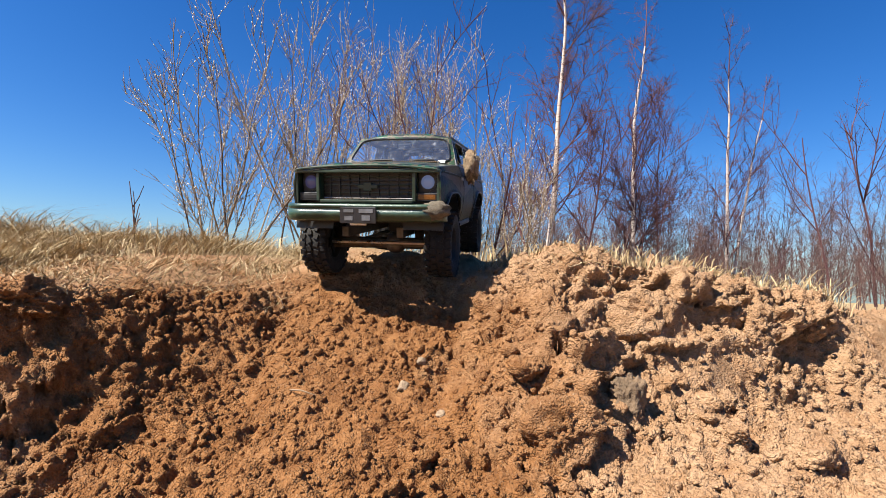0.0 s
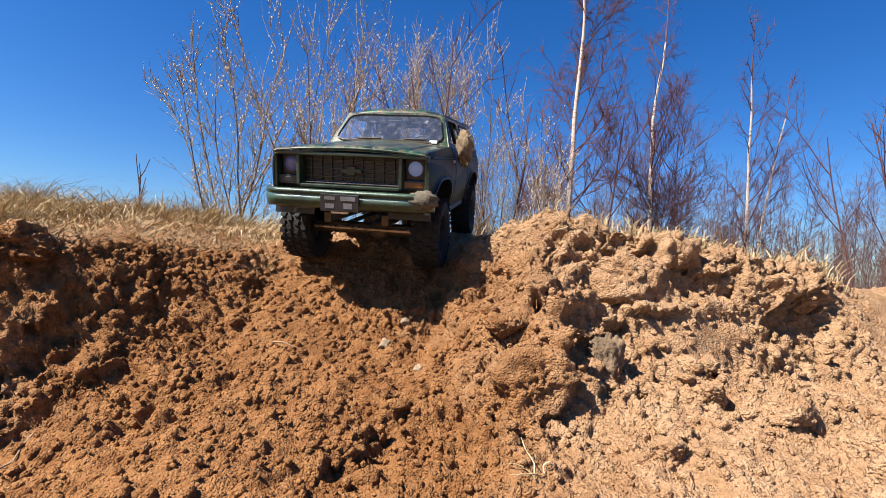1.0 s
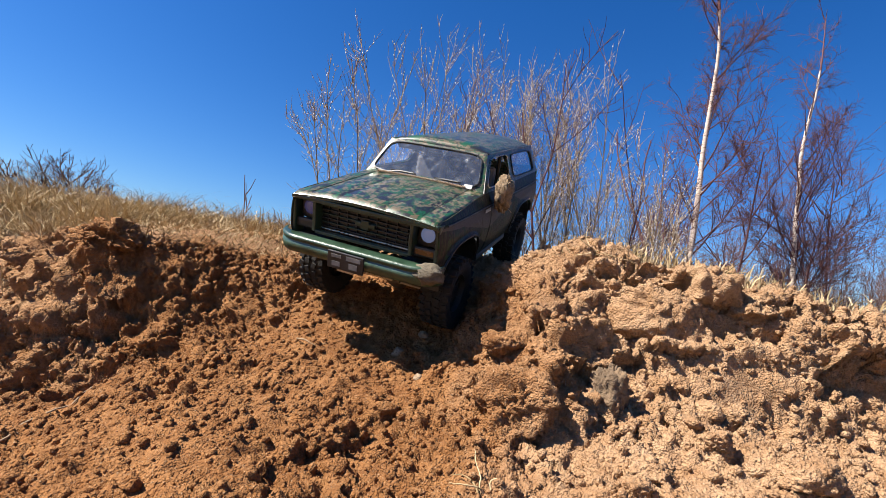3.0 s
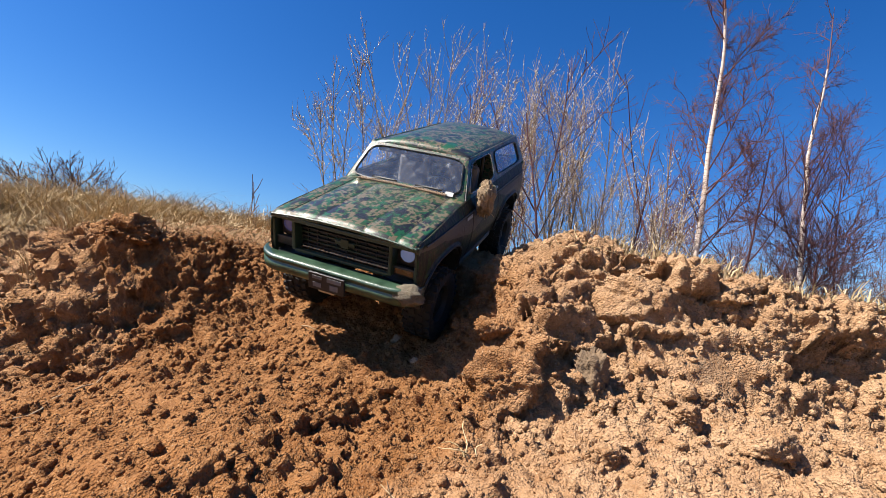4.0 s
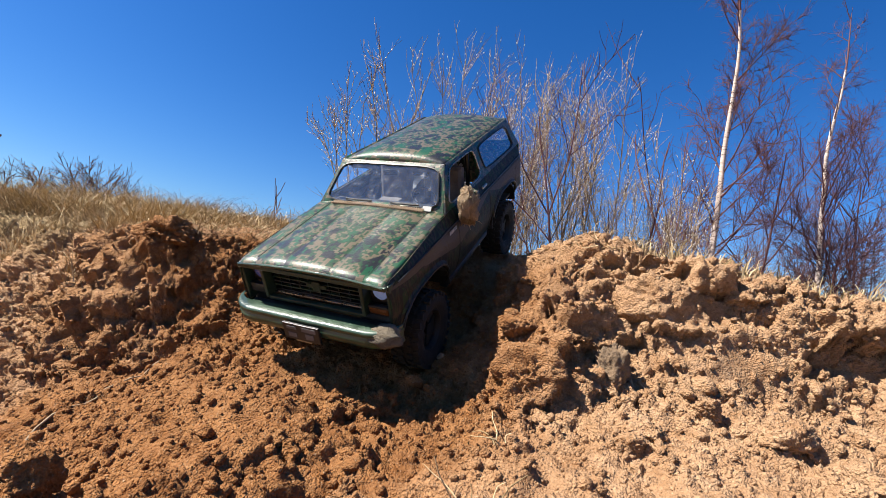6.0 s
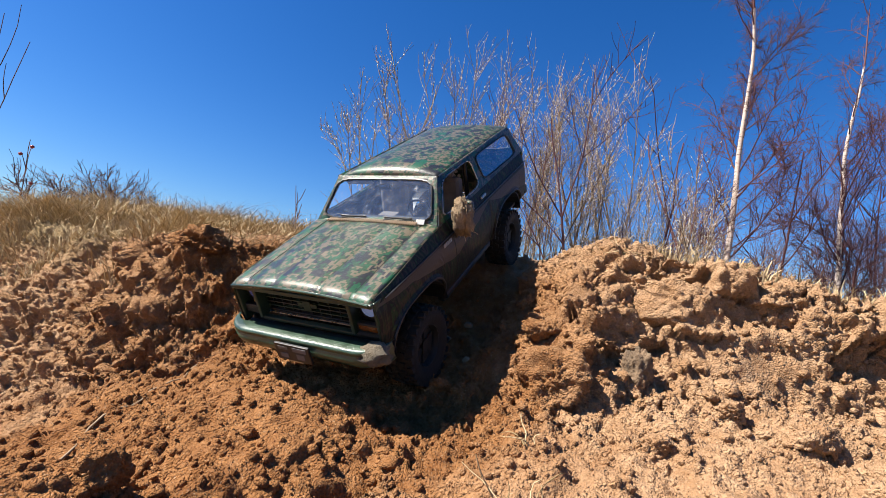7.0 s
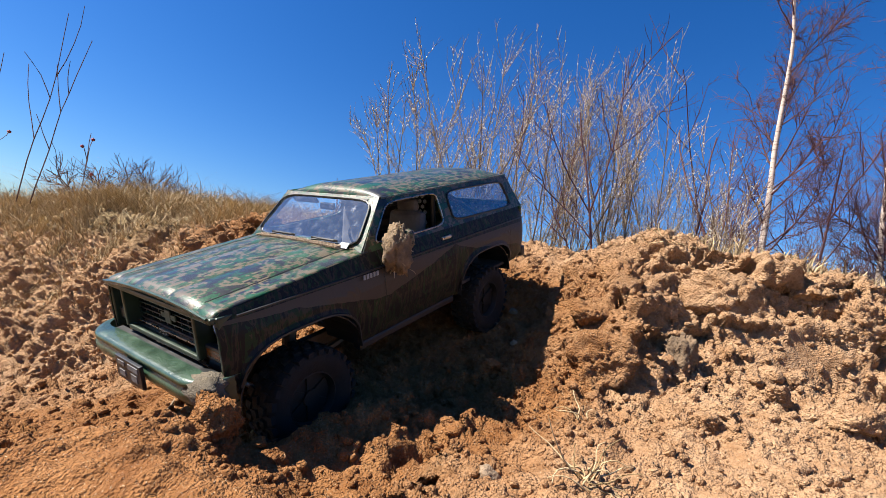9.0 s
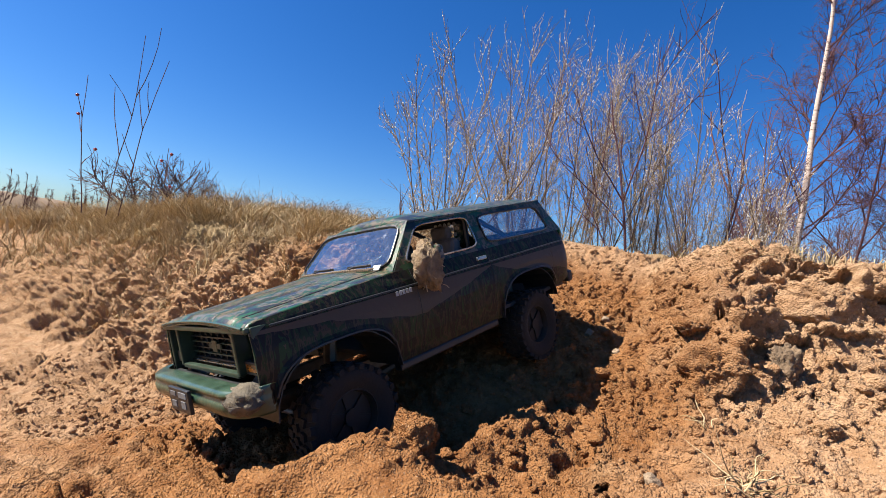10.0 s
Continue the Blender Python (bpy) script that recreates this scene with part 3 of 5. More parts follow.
def build_truck():
    truck = thing("model_truck", "camouflage radio-controlled off-road truck on the sandy slope", "model truck")
    body = part("body", body_side(1), SHADED_FLANK, truck, "camouflage body shell with brown side band")
    part("side_panel", body_side(-1), SHADED_FLANK, body)
    part("hood", hood(), CAMO, truck, "long camouflage bonnet with pressed creases", True)
    for x in (-0.0675, 0.0675):
        part("hood_crease", tube([(x, y, upper_edge(y) + 0.0062 * (1 - (abs(x) / 0.0885) ** 2.2) - 0.0002) for y in np.linspace(0.084, 0.222, 12)], 0.0004, 4), BLACK, truck)
    part("hood_lip", tube([(x, 0.2322, 0.0668 + 0.0050 * (1 - (abs(x) / 0.0885) ** 2.2)) for x in np.linspace(-0.087, 0.087, 15)], 0.0012, 6), GREEN, truck, "shiny worn green bonnet edge")
    part("roof", roof(), CAMO, truck, "smooth camouflage roof", True)
    # cab walls with their windows
    def at(sign, y, z, off=0.0):
        return (sign * (flank_x(z) + off), y, z)
    for sign in (1, -1):
        door_out = [at(sign, 0.0845, 0.0785), at(sign, 0.0415, 0.1245), at(sign, -0.0565, 0.1245), at(sign, -0.0565, 0.0785)]
        door_in = [at(sign, 0.0690, 0.0835), at(sign, 0.0350, 0.1190), at(sign, -0.0470, 0.1190), at(sign, -0.0470, 0.0835)]
        bm, loop = closed_ring(door_out, door_in, 0.002)
        part("door_frame", bm, CAMO, truck)
        a = part("window_trim", tube([Vector(p) + Vector((sign * 0.0006, 0, 0)) for p in loop + loop[:2]], 0.0009, 5), TRIM if sign < 0 else BLACK, truck)
        rear_out = [at(sign, -0.0565, 0.0785), at(sign, -0.0565, 0.1245), at(sign, -0.2120, 0.1235), at(sign, -0.2340, 0.0785)]
        rear_in = [at(sign, -0.0655, 0.0845), at(sign, -0.0655, 0.1180), at(sign, -0.1960, 0.1170), at(sign, -0.2060, 0.0820)]
        bm, loop = closed_ring(rear_out, rear_in, 0.002)
        part("quarter_panel", bm, CAMO, truck)
        part("quarter_window", pane([Vector(p) - Vector((sign * 0.0008, 0, 0)) for p in loop]), SIDE_GLASS, truck, "scratched clear side window")
        part("window_seal", tube([Vector(p) + Vector((sign * 0.0006, 0, 0)) for p in loop + loop[:2]], 0.0012, 5), BLACK, truck)
        part("drip_rail", tube([(sign * 0.0730, y, 0.1240) for y in np.linspace(0.041, -0.212, 12)], 0.0013, 5), CAMO, truck)
        # seams of the door, handle, badge bars
        for y in (0.066, -0.054):
            part("door_seam", tube([(sign * (flank_x(z) + 0.0001), y, z) for z in np.linspace(0.000, 0.080, 9)], 0.0005, 4), BLACK, truck)
        part("door_handle", box(sign * 0.0925, -0.041, 0.0700, 0.003, 0.017, 0.0042, 0.001), TRIM, truck, "worn metal door handle")
        badge = bmesh.new()
        for k in range(5):
            add_box(badge, sign * 0.0968, 0.093 - 0.0042 * k, 0.0600, 0.0008, 0.0028, 0.0042)
        part("badge", badge, INK, truck, "small pale lettering bars")
        trim = tube([(sign * (flank_x(0.0635) + 0.0006), y, 0.0635 + 0.012 * max(0, y - 0.06)) for y in np.linspace(-0.225, 0.215, 30)], 0.0010, 5)
        part("side_trim", trim, BLACK, truck)
        for middle in (0.160, -0.126):
            part("arch_trim", tube([(sign * (flank_x(lower_edge(y)) + 0.0022), y, lower_edge(y)) for y in np.linspace(middle - 0.060, middle + 0.060, 28)], 0.0013, 5), BLACK, truck)
        inner = sheet([[(sign * x, y, z) for x in (0.045, 0.0945)] for y, z in [(m + 0.062 * math.cos(a), -0.005 + 0.048 * math.sin(a)) for m in (0.160,) for a in np.linspace(0, math.pi, 14)]], 0.001)
        part("wheel_well", inner, BLACK, truck)
        inner = sheet([[(sign * x, y, z) for x in (0.045, 0.0945)] for y, z in [(m + 0.062 * math.cos(a), -0.005 + 0.048 * math.sin(a)) for m in (-0.126,) for a in np.linspace(0, math.pi, 14)]], 0.001)
        part("wheel_well", inner, BLACK, truck)
    # windscreen and rear wall
    out = [(-0.0860, 0.0855, 0.0785), (0.0860, 0.0855, 0.0785), (0.0722, 0.0415, 0.1250), (-0.0722, 0.0415, 0.1250)]
    ins = [(-0.0790, 0.0830, 0.0830), (0.0790, 0.0830, 0.0830), (0.0675, 0.0460, 0.1215), (-0.0675, 0.0460, 0.1215)]
    bm, loop = closed_ring(out, ins, 0.002)
    part("windscreen_frame", bm, CAMO, truck)
    part("windscreen", pane([Vector(p) + Vector((0, 0.0004, 0.0004)) for p in loop]), WINDSCREEN, truck, "dusty scratched windscreen")
    part("windscreen_seal", tube([Vector(p) + Vector((0, 0.001, 0.001)) for p in loop + loop[:2]], 0.0011, 5), BLACK, truck)
    out = [(-0.0875, -0.2335, 0.0785), (0.0875, -0.2335, 0.0785), (0.0722, -0.2125, 0.1240), (-0.0722, -0.2125, 0.1240)]
    ins = [(-0.0760, -0.2300, 0.0850), (0.0760, -0.2300, 0.0850), (0.0640, -0.2150, 0.1180), (-0.0640, -0.2150, 0.1180)]
    bm, loop = closed_ring(out, ins, 0.002)
    part("rear_frame", bm, CAMO, truck)
    part("rear_window", pane(loop), SIDE_GLASS, truck)
    part("tailgate", box(0, -0.2325, 0.043, 0.178, 0.004, 0.071, 0.0015), CAMO, truck)
    part("rear_bumper", box(0, -0.239, 0.010, 0.180, 0.012, 0.016, 0.003), BLACK, truck)
    part("tow_hitch", tube([(-0.02, -0.24, 0.006), (-0.04, -0.262, 0.010), (-0.04, -0.262, 0.028)], 0.006, 8), BLACK, truck)
    # vent in front of the windscreen, wipers
    vent = bmesh.new()
    for x in np.linspace(-0.062, 0.062, 42):
        add_box(vent, x, 0.0905, 0.0853 - 0.06 * abs(x) ** 1.5, 0.0014, 0.0085, 0.0016)
    part("cowl_vent", vent, STONE, truck, "pale slotted air vent")
    for x in (-0.030, 0.034):
        wiper = part("wiper", tube([(x + 0.017, 0.0885, 0.0845), (x, 0.0850, 0.0880), (x - 0.021, 0.0850, 0.0880)], 0.0011, 5), BLACK, truck, "thin black windscreen wiper")
        part("wiper_blade", box(x - 0.006, 0.0845, 0.0875, 0.038, 0.0016, 0.0026, 0.0005), BLACK, wiper)
    # front: black recess, surround, bars, lamps
    part("front_recess", box(0, 0.2060, 0.0445, 0.172, 0.010, 0.046, 0.001), BLACK, truck)
    frame_bm = bmesh.new()
    add_box(frame_bm, 0, 0.2260, 0.0650, 0.180, 0.012, 0.0046, 0.0012)
    add_box(frame_bm, 0, 0.2265, 0.0290, 0.118, 0.006, 0.0040, 0.001)
    for s in (-1, 1):
        add_box(frame_bm, s * 0.0605, 0.2230, 0.0470, 0.0042, 0.014, 0.036, 0.001)
        add_box(frame_bm, s * 0.0895, 0.2200, 0.0440, 0.0040, 0.016, 0.046, 0.001)
    part("grille_surround", frame_bm, DEEP, truck, "worn dark green grille surround")
    grille = part("grille", box(0, 0.2130, 0.0475, 0.116, 0.003, 0.034), BLACK, truck, "black slotted radiator grille")
    for k in range(6):
        part("slat", box(0, 0.2165, 0.0345 + 0.0048 * k, 0.116, 0.0045, 0.0013, 0.0003), DEEP if k % 2 else BLACK, grille)
    for s in np.linspace(-0.05, 0.05, 9):
        part("upright", box(s, 0.2155, 0.0475, 0.0012, 0.003, 0.028), BLACK, grille)
    part("chrome_bar", box(0, 0.2205, 0.0325, 0.114, 0.003, 0.0016, 0.0005), TRIM, grille, "bright metal bar")
    emblem = bmesh.new()
    add_box(emblem, 0, 0.2200, 0.0470, 0.025, 0.002, 0.0050, 0.0008)
    add_box(emblem, 0, 0.2202, 0.0470, 0.010, 0.0022, 0.0105, 0.0008)
    part("emblem", emblem, DEEP, grille, "plain dark green emblem")
    for s in (-1, 1):
        bezel = part("headlight_bezel", box(s * 0.0747, 0.2135, 0.0515, 0.0245, 0.006, 0.0250, 0.001), BLACK, truck)
        bm = bmesh.new()
        add_disc(bm, s * 0.0747, 0.2150, 0.0523, 0.0108, 0.006)
        part("headlight_ring", bm, BLACK, bezel)
        bm = bmesh.new()
        bmesh.ops.create_uvsphere(bm, u_segments=20, v_segments=10, radius=0.0086)
        bmesh.ops.transform(bm, matrix=Matrix.Translation((s * 0.0747, 0.2172, 0.0523)) @ Matrix.Diagonal((1, 0.35, 1, 1)), verts=bm.verts)
        part("headlight", bm, LED if s < 0 else LED_DIM, truck, "round lit headlight" if s < 0 else "round dim headlight", True)
        part("turn_signal", box(s * 0.0747, 0.2222, 0.0345, 0.0225, 0.005, 0.0070, 0.001), AMBER if s < 0 else BLACK, truck, "amber turn signal")
        part("signal_frame", box(s * 0.0747, 0.2215, 0.0345, 0.0262, 0.006, 0.0105, 0.001), BLACK, truck)
    part("front_bumper", bumper(0.1000, 0.2520, 0.0060, 0.0265), GREEN, truck, "scuffed green front bumper", True)
    part("bumper_back", box(0, 0.2330, 0.0140, 0.164, 0.014, 0.019, 0.001), BLACK, truck)
    mud = bmesh.new()
    bmesh.ops.create_icosphere(mud, subdivisions=3, radius=1.0)
    for v in mud.verts:
        v.co = Vector((-0.0880, 0.2390, 0.0190)) + Vector((v.co.x * 0.0170, v.co.y * 0.0125, v.co.z * 0.0105)) * (1 + 0.45 * noise.noise(v.co * 2.6))
    part("mud_cake", mud, GREY_MUD, truck, "grey mud caked on the bumper's end", True)
    plate = part("number_plate", box(0, 0.2540, 0.0135, 0.0440, 0.003, 0.0190, 0.0006), PLATE, truck, "black plate with pale bars")
    bars = bmesh.new()
    for x, z, w, h in ((-0.010, 0.0185, 0.017, 0.0045), (0.011, 0.0185, 0.012, 0.0035), (-0.010, 0.0105, 0.010, 0.0060), (0.011, 0.0100, 0.010, 0.0050)):
        add_box(bars, x, 0.2557, z, w, 0.0006, h)
    part("plate_bars", bars, PLATE_INK, plate)
    part("plate_bolt", box(0.0, 0.2530, 0.0030, 0.020, 0.003, 0.0030, 0.0006), TRIM, truck)
    # cabin
    part("cabin_floor", box(0, -0.06, 0.004, 0.172, 0.32, 0.004), DARK, truck)
    part("dashboard", box(0, 0.066, 0.071, 0.160, 0.026, 0.014, 0.004), DARK, truck)
    for x in (-0.040, 0.040):
        seat = part("seat", box(x, -0.005, 0.040, 0.052, 0.050, 0.018, 0.006), SEAT, truck, "dark grey bucket seat")
        part("backrest", box(x, -0.034, 0.070, 0.050, 0.014, 0.056, 0.006, Matrix.Rotation(radians(10), 4, "X")), SEAT, seat)
        part("headrest", box(x, -0.039, 0.104, 0.028, 0.010, 0.016, 0.004), SEAT, seat)
        part("sun_visor", box(x * 1.02, 0.0430, 0.1180, 0.040, 0.003, 0.011, 0.001, Matrix.Rotation(radians(-35), 4, "X")), SEAT, truck)
    part("steering_wheel", tube([(-0.040 + 0.016 * math.cos(a), 0.040 + 0.004 * math.sin(a), 0.080 + 0.0145 * math.sin(a)) for a in np.linspace(0, 2 * math.pi, 20)], 0.0014, 5), BLACK, truck)
    part("rear_view_mirror", box(0.0, 0.046, 0.1120, 0.022, 0.004, 0.0075, 0.0015), BLACK, truck)
    for x in (-0.062, 0.062):
        part("roll_bar", tube([(x, -0.056, 0.01), (x, -0.058, 0.116), (x * 0.97, -0.075, 0.118), (x, -0.185, 0.060)], 0.0032, 8), BLACK, truck, "black tubular roll bar")
    part("roll_hoop", tube([(-0.062, -0.058, 0.115), (0.062, -0.058, 0.115)], 0.0032, 8), BLACK, truck)
    holes = bmesh.new()
    for i in range(5):
        for j in range(6):
            add_disc(holes, -0.040 + (i - 2) * 0.0075 + 0.0037 * (j % 2), -0.0520, 0.082 + j * 0.0062, 0.0026, 0.001, "Y", 6)
    part("perforated_plate", holes, INK, truck, "pale honeycomb plate behind the seats")
    part("sticker", box(-0.066, 0.0865, 0.0850, 0.011, 0.0008, 0.0060, 0, Matrix.Rotation(radians(45), 4, "X")), INK, truck, "small pale sticker with bars")
    # door mirror with a clump of earth and straw
    part("door_mirror", box(-0.1040, 0.046, 0.0885, 0.024, 0.010, 0.017, 0.0035), CAMO, truck)
    clump = bmesh.new()
    bmesh.ops.create_icosphere(clump, subdivisions=4, radius=1.0)
    for v in clump.verts:
        d = v.co.copy()
        v.co = Vector((-0.1050, 0.0560, 0.0790)) + Vector((d.x * 0.0115, d.y * 0.0145, d.z * 0.0235)) * (1 + 0.30 * noise.noise(d * 1.7) + 0.26 * noise.noise(d * 5) + 0.22 * noise.noise(d * 11))
    part("earth_clump", clump, MUD, truck, "clump of dry earth and roots hung on the mirror", True)
    rng = random.Random(7)
    wisps = bmesh.new()
    for _ in range(60):
        p = Vector((-0.106 + rng.uniform(-0.008, 0.006), 0.056 + rng.uniform(-0.012, 0.012), 0.080 + rng.uniform(-0.024, 0.024)))
        d = Vector((rng.uniform(-1, 0.3), rng.uniform(-1, 1), rng.uniform(-1, 1))).normalized() * rng.uniform(0.003, 0.007)
        add_tube(wisps, [p, p + d * 0.6, p + d + Vector((0, 0, -0.002))], 0.0004, 3)
    part("straw", wisps, STRAW, truck, "short dry straws")
    # underside
    for s in (-1, 1):
        part("frame_rail", box(s * 0.036, -0.005, -0.010, 0.009, 0.42, 0.013, 0.001), STEEL, truck)
        part("rock_slider", box(s * 0.084, 0.02, -0.008, 0.010, 0.155, 0.008, 0.002), BLACK, truck)
    for y in (0.160, -0.126):
        axle = part("axle", tube([(-0.070, y, -0.028), (0.070, y, -0.028)], 0.008, 10), STEEL, truck, "dirty steel axle tube")
        bm = bmesh.new()
        bmesh.ops.create_uvsphere(bm, u_segments=14, v_segments=10, radius=0.0145)
        bmesh.ops.translate(bm, vec=(-0.018, y, -0.028), verts=bm.verts)
        part("differential", bm, STEEL, axle, "", True)
        for s in (-1, 1):
            part("shock_absorber", tube([(s * 0.048, y - 0.01, -0.024), (s * 0.046, y - 0.022, 0.035)], 0.0062, 8), STEEL, truck)
            part("link_rod", tube([(s * 0.045, y, -0.030), (s * 0.028, y * 0.25, -0.022)], 0.003, 6), STEEL, truck)
    part("gearbox", box(0, 0.01, -0.012, 0.055, 0.085, 0.022, 0.004), BLACK, truck)
    part("tie_rod", tube([(-0.066, 0.178, -0.026), (0.066, 0.178, -0.026)], 0.0022, 6), TRIM, truck)
    wheels = []
    for x, y, z in WHEELS:
        wheel = new("wheel")
        wheel.parent = truck
        if wheels:
            for piece in wheels[0].children:
                twin = piece.copy()
                scene.collection.objects.link(twin)
                twin.parent = wheel
        else:
            wheel_mesh_parts(wheel)
        wheel.matrix_basis = pose(x, y, z)
        wheels.append(wheel)
    return truck, wheels


truck, wheels = build_truck()


# ---- trees and bushes ----
class Twigs:
    """Gathers many thin tapered tubes for one mesh."""

    def __init__(self):
        self.points, self.faces = [], []

    def bar(self, line, r0, r1, sides=3):
        n, start = len(line), len(self.points)
        for i, p in enumerate(line):
            d = (line[min(i + 1, n - 1)] - line[max(i - 1, 0)]).normalized()
            u = d.orthogonal().normalized()
            w, r = d.cross(u), r0 + (r1 - r0) * i / (n - 1)
            for k in range(sides):
                a = 2 * math.pi * k / sides
                self.points.append(p + u * (r * math.cos(a)) + w * (r * math.sin(a)))
        for i in range(n - 1):
            for k in range(sides):
                a, b = start + i * sides + k, start + i * sides + (k + 1) % sides
                self.faces.append((a, b, b + sides, a + sides))

    def bead(self, p, d, length, r):
        """A small spindle, as of a catkin or a berry."""
        u = d.orthogonal().normalized()
        w, start = d.cross(u), len(self.points)
        self.points.append(p)
        for f, s in ((0.3, 1.0), (0.7, 0.9)):
            for k in range(4):
                a = math.pi * k / 2
                self.points.append(p + d * (length * f) + (u * math.cos(a) + w * math.sin(a)) * (r * s))
        self.points.append(p + d * length)
        for k in range(4):
            a, b = start + 1 + k, start + 1 + (k + 1) % 4
            self.faces += [(start, b, a), (a, b, b + 4, a + 4), (a + 4, b + 4, start + 9)]

    def mesh(self, name, material):
        mesh = bpy.data.meshes.new(name)
        mesh.from_pydata([tuple(p) for p in self.points], [], self.faces)
        mesh.materials.append(material)
        mesh.shade_smooth()
        return mesh

    def under(self, name, material, parent, label=""):
        ob = new(name, self.mesh(name, material))
        ob.parent = parent
        if label:
            ob["label"] = label
        if name != "trunk":
            ob["kind"] = "stuff"
        return ob


def wander(rng, start, way, length, n, bend, lift=0.0):
    """A crooked line that turns a little at each step."""
    line, d, p = [start.copy()], way.normalized(), start.copy()
    for _ in range(n):
        d = (d + Vector((rng.gauss(0, bend), rng.gauss(0, bend), rng.gauss(0, bend) + lift))).normalized()
        p = p + d * (length / n)
        line.append(p.copy())
    return line


def side_way(rng, d, spread):
    u = d.orthogonal().normalized()
    a = rng.uniform(0, 2 * math.pi)
    u = Matrix.Rotation(a, 3, d) @ u
    return (d * math.cos(spread) + u * math.sin(spread)).normalized()


def birch(place, height, seed, lean=(0.0, 0.0), thin=1.0, first=0.10, twiggy=1.0, shoots=0):
    """A bare birch: white trunk with a dark tip, steep dark limbs, fine twigs, and shoots from its foot."""
    rng = random.Random(seed)
    tree = thing("birch_tree", "bare birch with white trunk and fine purple-brown twigs", "tree", "birches behind the bank")
    tree.matrix_basis = pose(*place)
    steps_up = 24
    line = wander(rng, Vector((0, 0, -0.6)), Vector((lean[0], lean[1], 1)), height + 0.6, steps_up, 0.030, 0.025)
    r = 0.0085 * height * thin
    trunk, limbs, twigs = Twigs(), Twigs(), Twigs()
    white = 19
    trunk.bar(line[:white + 1], r, r * 0.30, 8)
    trunk.under("trunk", BARK, tree, "white birch trunk with dark marks")
    limbs.bar(line[white:], r * 0.30, 0.004, 5)

    def leafless(limb, r0, long, depth):
        limbs.bar(limb, r0, 0.0030, 4)
        n = len(limb) - 1
        for _ in range(int((3 + 4.5 * long) * twiggy)):
            g = rng.uniform(0.15, 1.0) * n
            i = min(int(g), n - 1)
            q, e = limb[i].lerp(limb[i + 1], g - i), (limb[i + 1] - limb[i]).normalized()
            tall = long * rng.uniform(0.16, 0.42)
            t = wander(rng, q, side_way(rng, e, rng.uniform(0.45, 0.9)), tall, 5, 0.13, 0.06)
            if depth and tall > 0.35:
                leafless(t, r0 * 0.45, tall * 1.15, depth - 1)
                continue
            twigs.bar(t, 0.0048, 0.0026, 3)
            for _ in range(3):
                h = rng.randint(1, 4)
                twigs.bar(wander(rng, t[h], side_way(rng, (t[h + 1] - t[h]).normalized(), 0.7), rng.uniform(0.10, 0.30), 3, 0.16, 0.0), 0.0031, 0.0018, 3)

    count = int(4.2 * height)
    for k in range(count):
        f = first + (0.97 - first) * (k + rng.random()) / count
        i = min(int(f * steps_up), steps_up - 1)
        p, d = line[i].lerp(line[i + 1], f * steps_up - i), (line[i + 1] - line[i]).normalized()
        long = height * (0.05 + 0.25 * (1 - f) ** 0.8) * rng.uniform(0.45, 1.15)
        leafless(wander(rng, p, side_way(rng, d, rng.uniform(0.55, 0.95)), long, 8, 0.085, 0.075), r * 0.34 * (1 - 0.6 * f), long, 1)
    for _ in range(shoots):
        long = height * rng.uniform(0.25, 0.55)
        way = Vector((rng.gauss(0, 0.42), rng.gauss(0, 0.3), 1))
        leafless(wander(rng, Vector((rng.gauss(0, 0.15), rng.gauss(0, 0.15), -0.5)), way, long, 9, 0.06, 0.03), r * 0.30, long, 1)
    limbs.under("limb_wood", TWIG, tree)
    twigs.under("crown", TWIG, tree, "fine bare purple-brown twigs")
    return tree


def sapling(place, height, seed, lean, label="dark bare sapling with long forked branches"):
    """A thin dark young tree that forks a few times."""
    rng = random.Random(seed)
    tree = thing("bare_sapling", label, "tree", "saplings behind the bank")
    tree.matrix_basis = pose(*place)
    wood, twigs = Twigs(), Twigs()

    def grow(start, way, long, r, depth):
        line = wander(rng, start, way, long, 9, 0.055, 0.035)
        wood.bar(line, r, max(0.003, r * 0.35), 5)
        for k in range(int(4 + 3 * long)):
            i = rng.randint(1, 8)
            e = (line[i + 1] - line[i]).normalized()
            if depth and k < 4:
                grow(line[i], side_way(rng, e, rng.uniform(0.45, 0.8)), long * rng.uniform(0.35, 0.6), r * 0.5, depth - 1)
            else:
                t = wander(rng, line[i], side_way(rng, e, rng.uniform(0.5, 0.9)), rng.uniform(0.12, 0.40), 4, 0.14, 0.06)
                twigs.bar(t, 0.0034, 0.0018, 3)
                twigs.bar(wander(rng, t[2], side_way(rng, (t[3] - t[2]).normalized(), 0.7), rng.uniform(0.08, 0.2), 3, 0.15, 0.03), 0.0024, 0.0016, 3)

    grow(Vector((0, 0, -0.5)), Vector((lean[0], lean[1], 1)), height, 0.0075 * height, 2)
    wood.under("stem_wood", TWIG, tree)
    twigs.under("crown", TWIG, tree)
    return tree


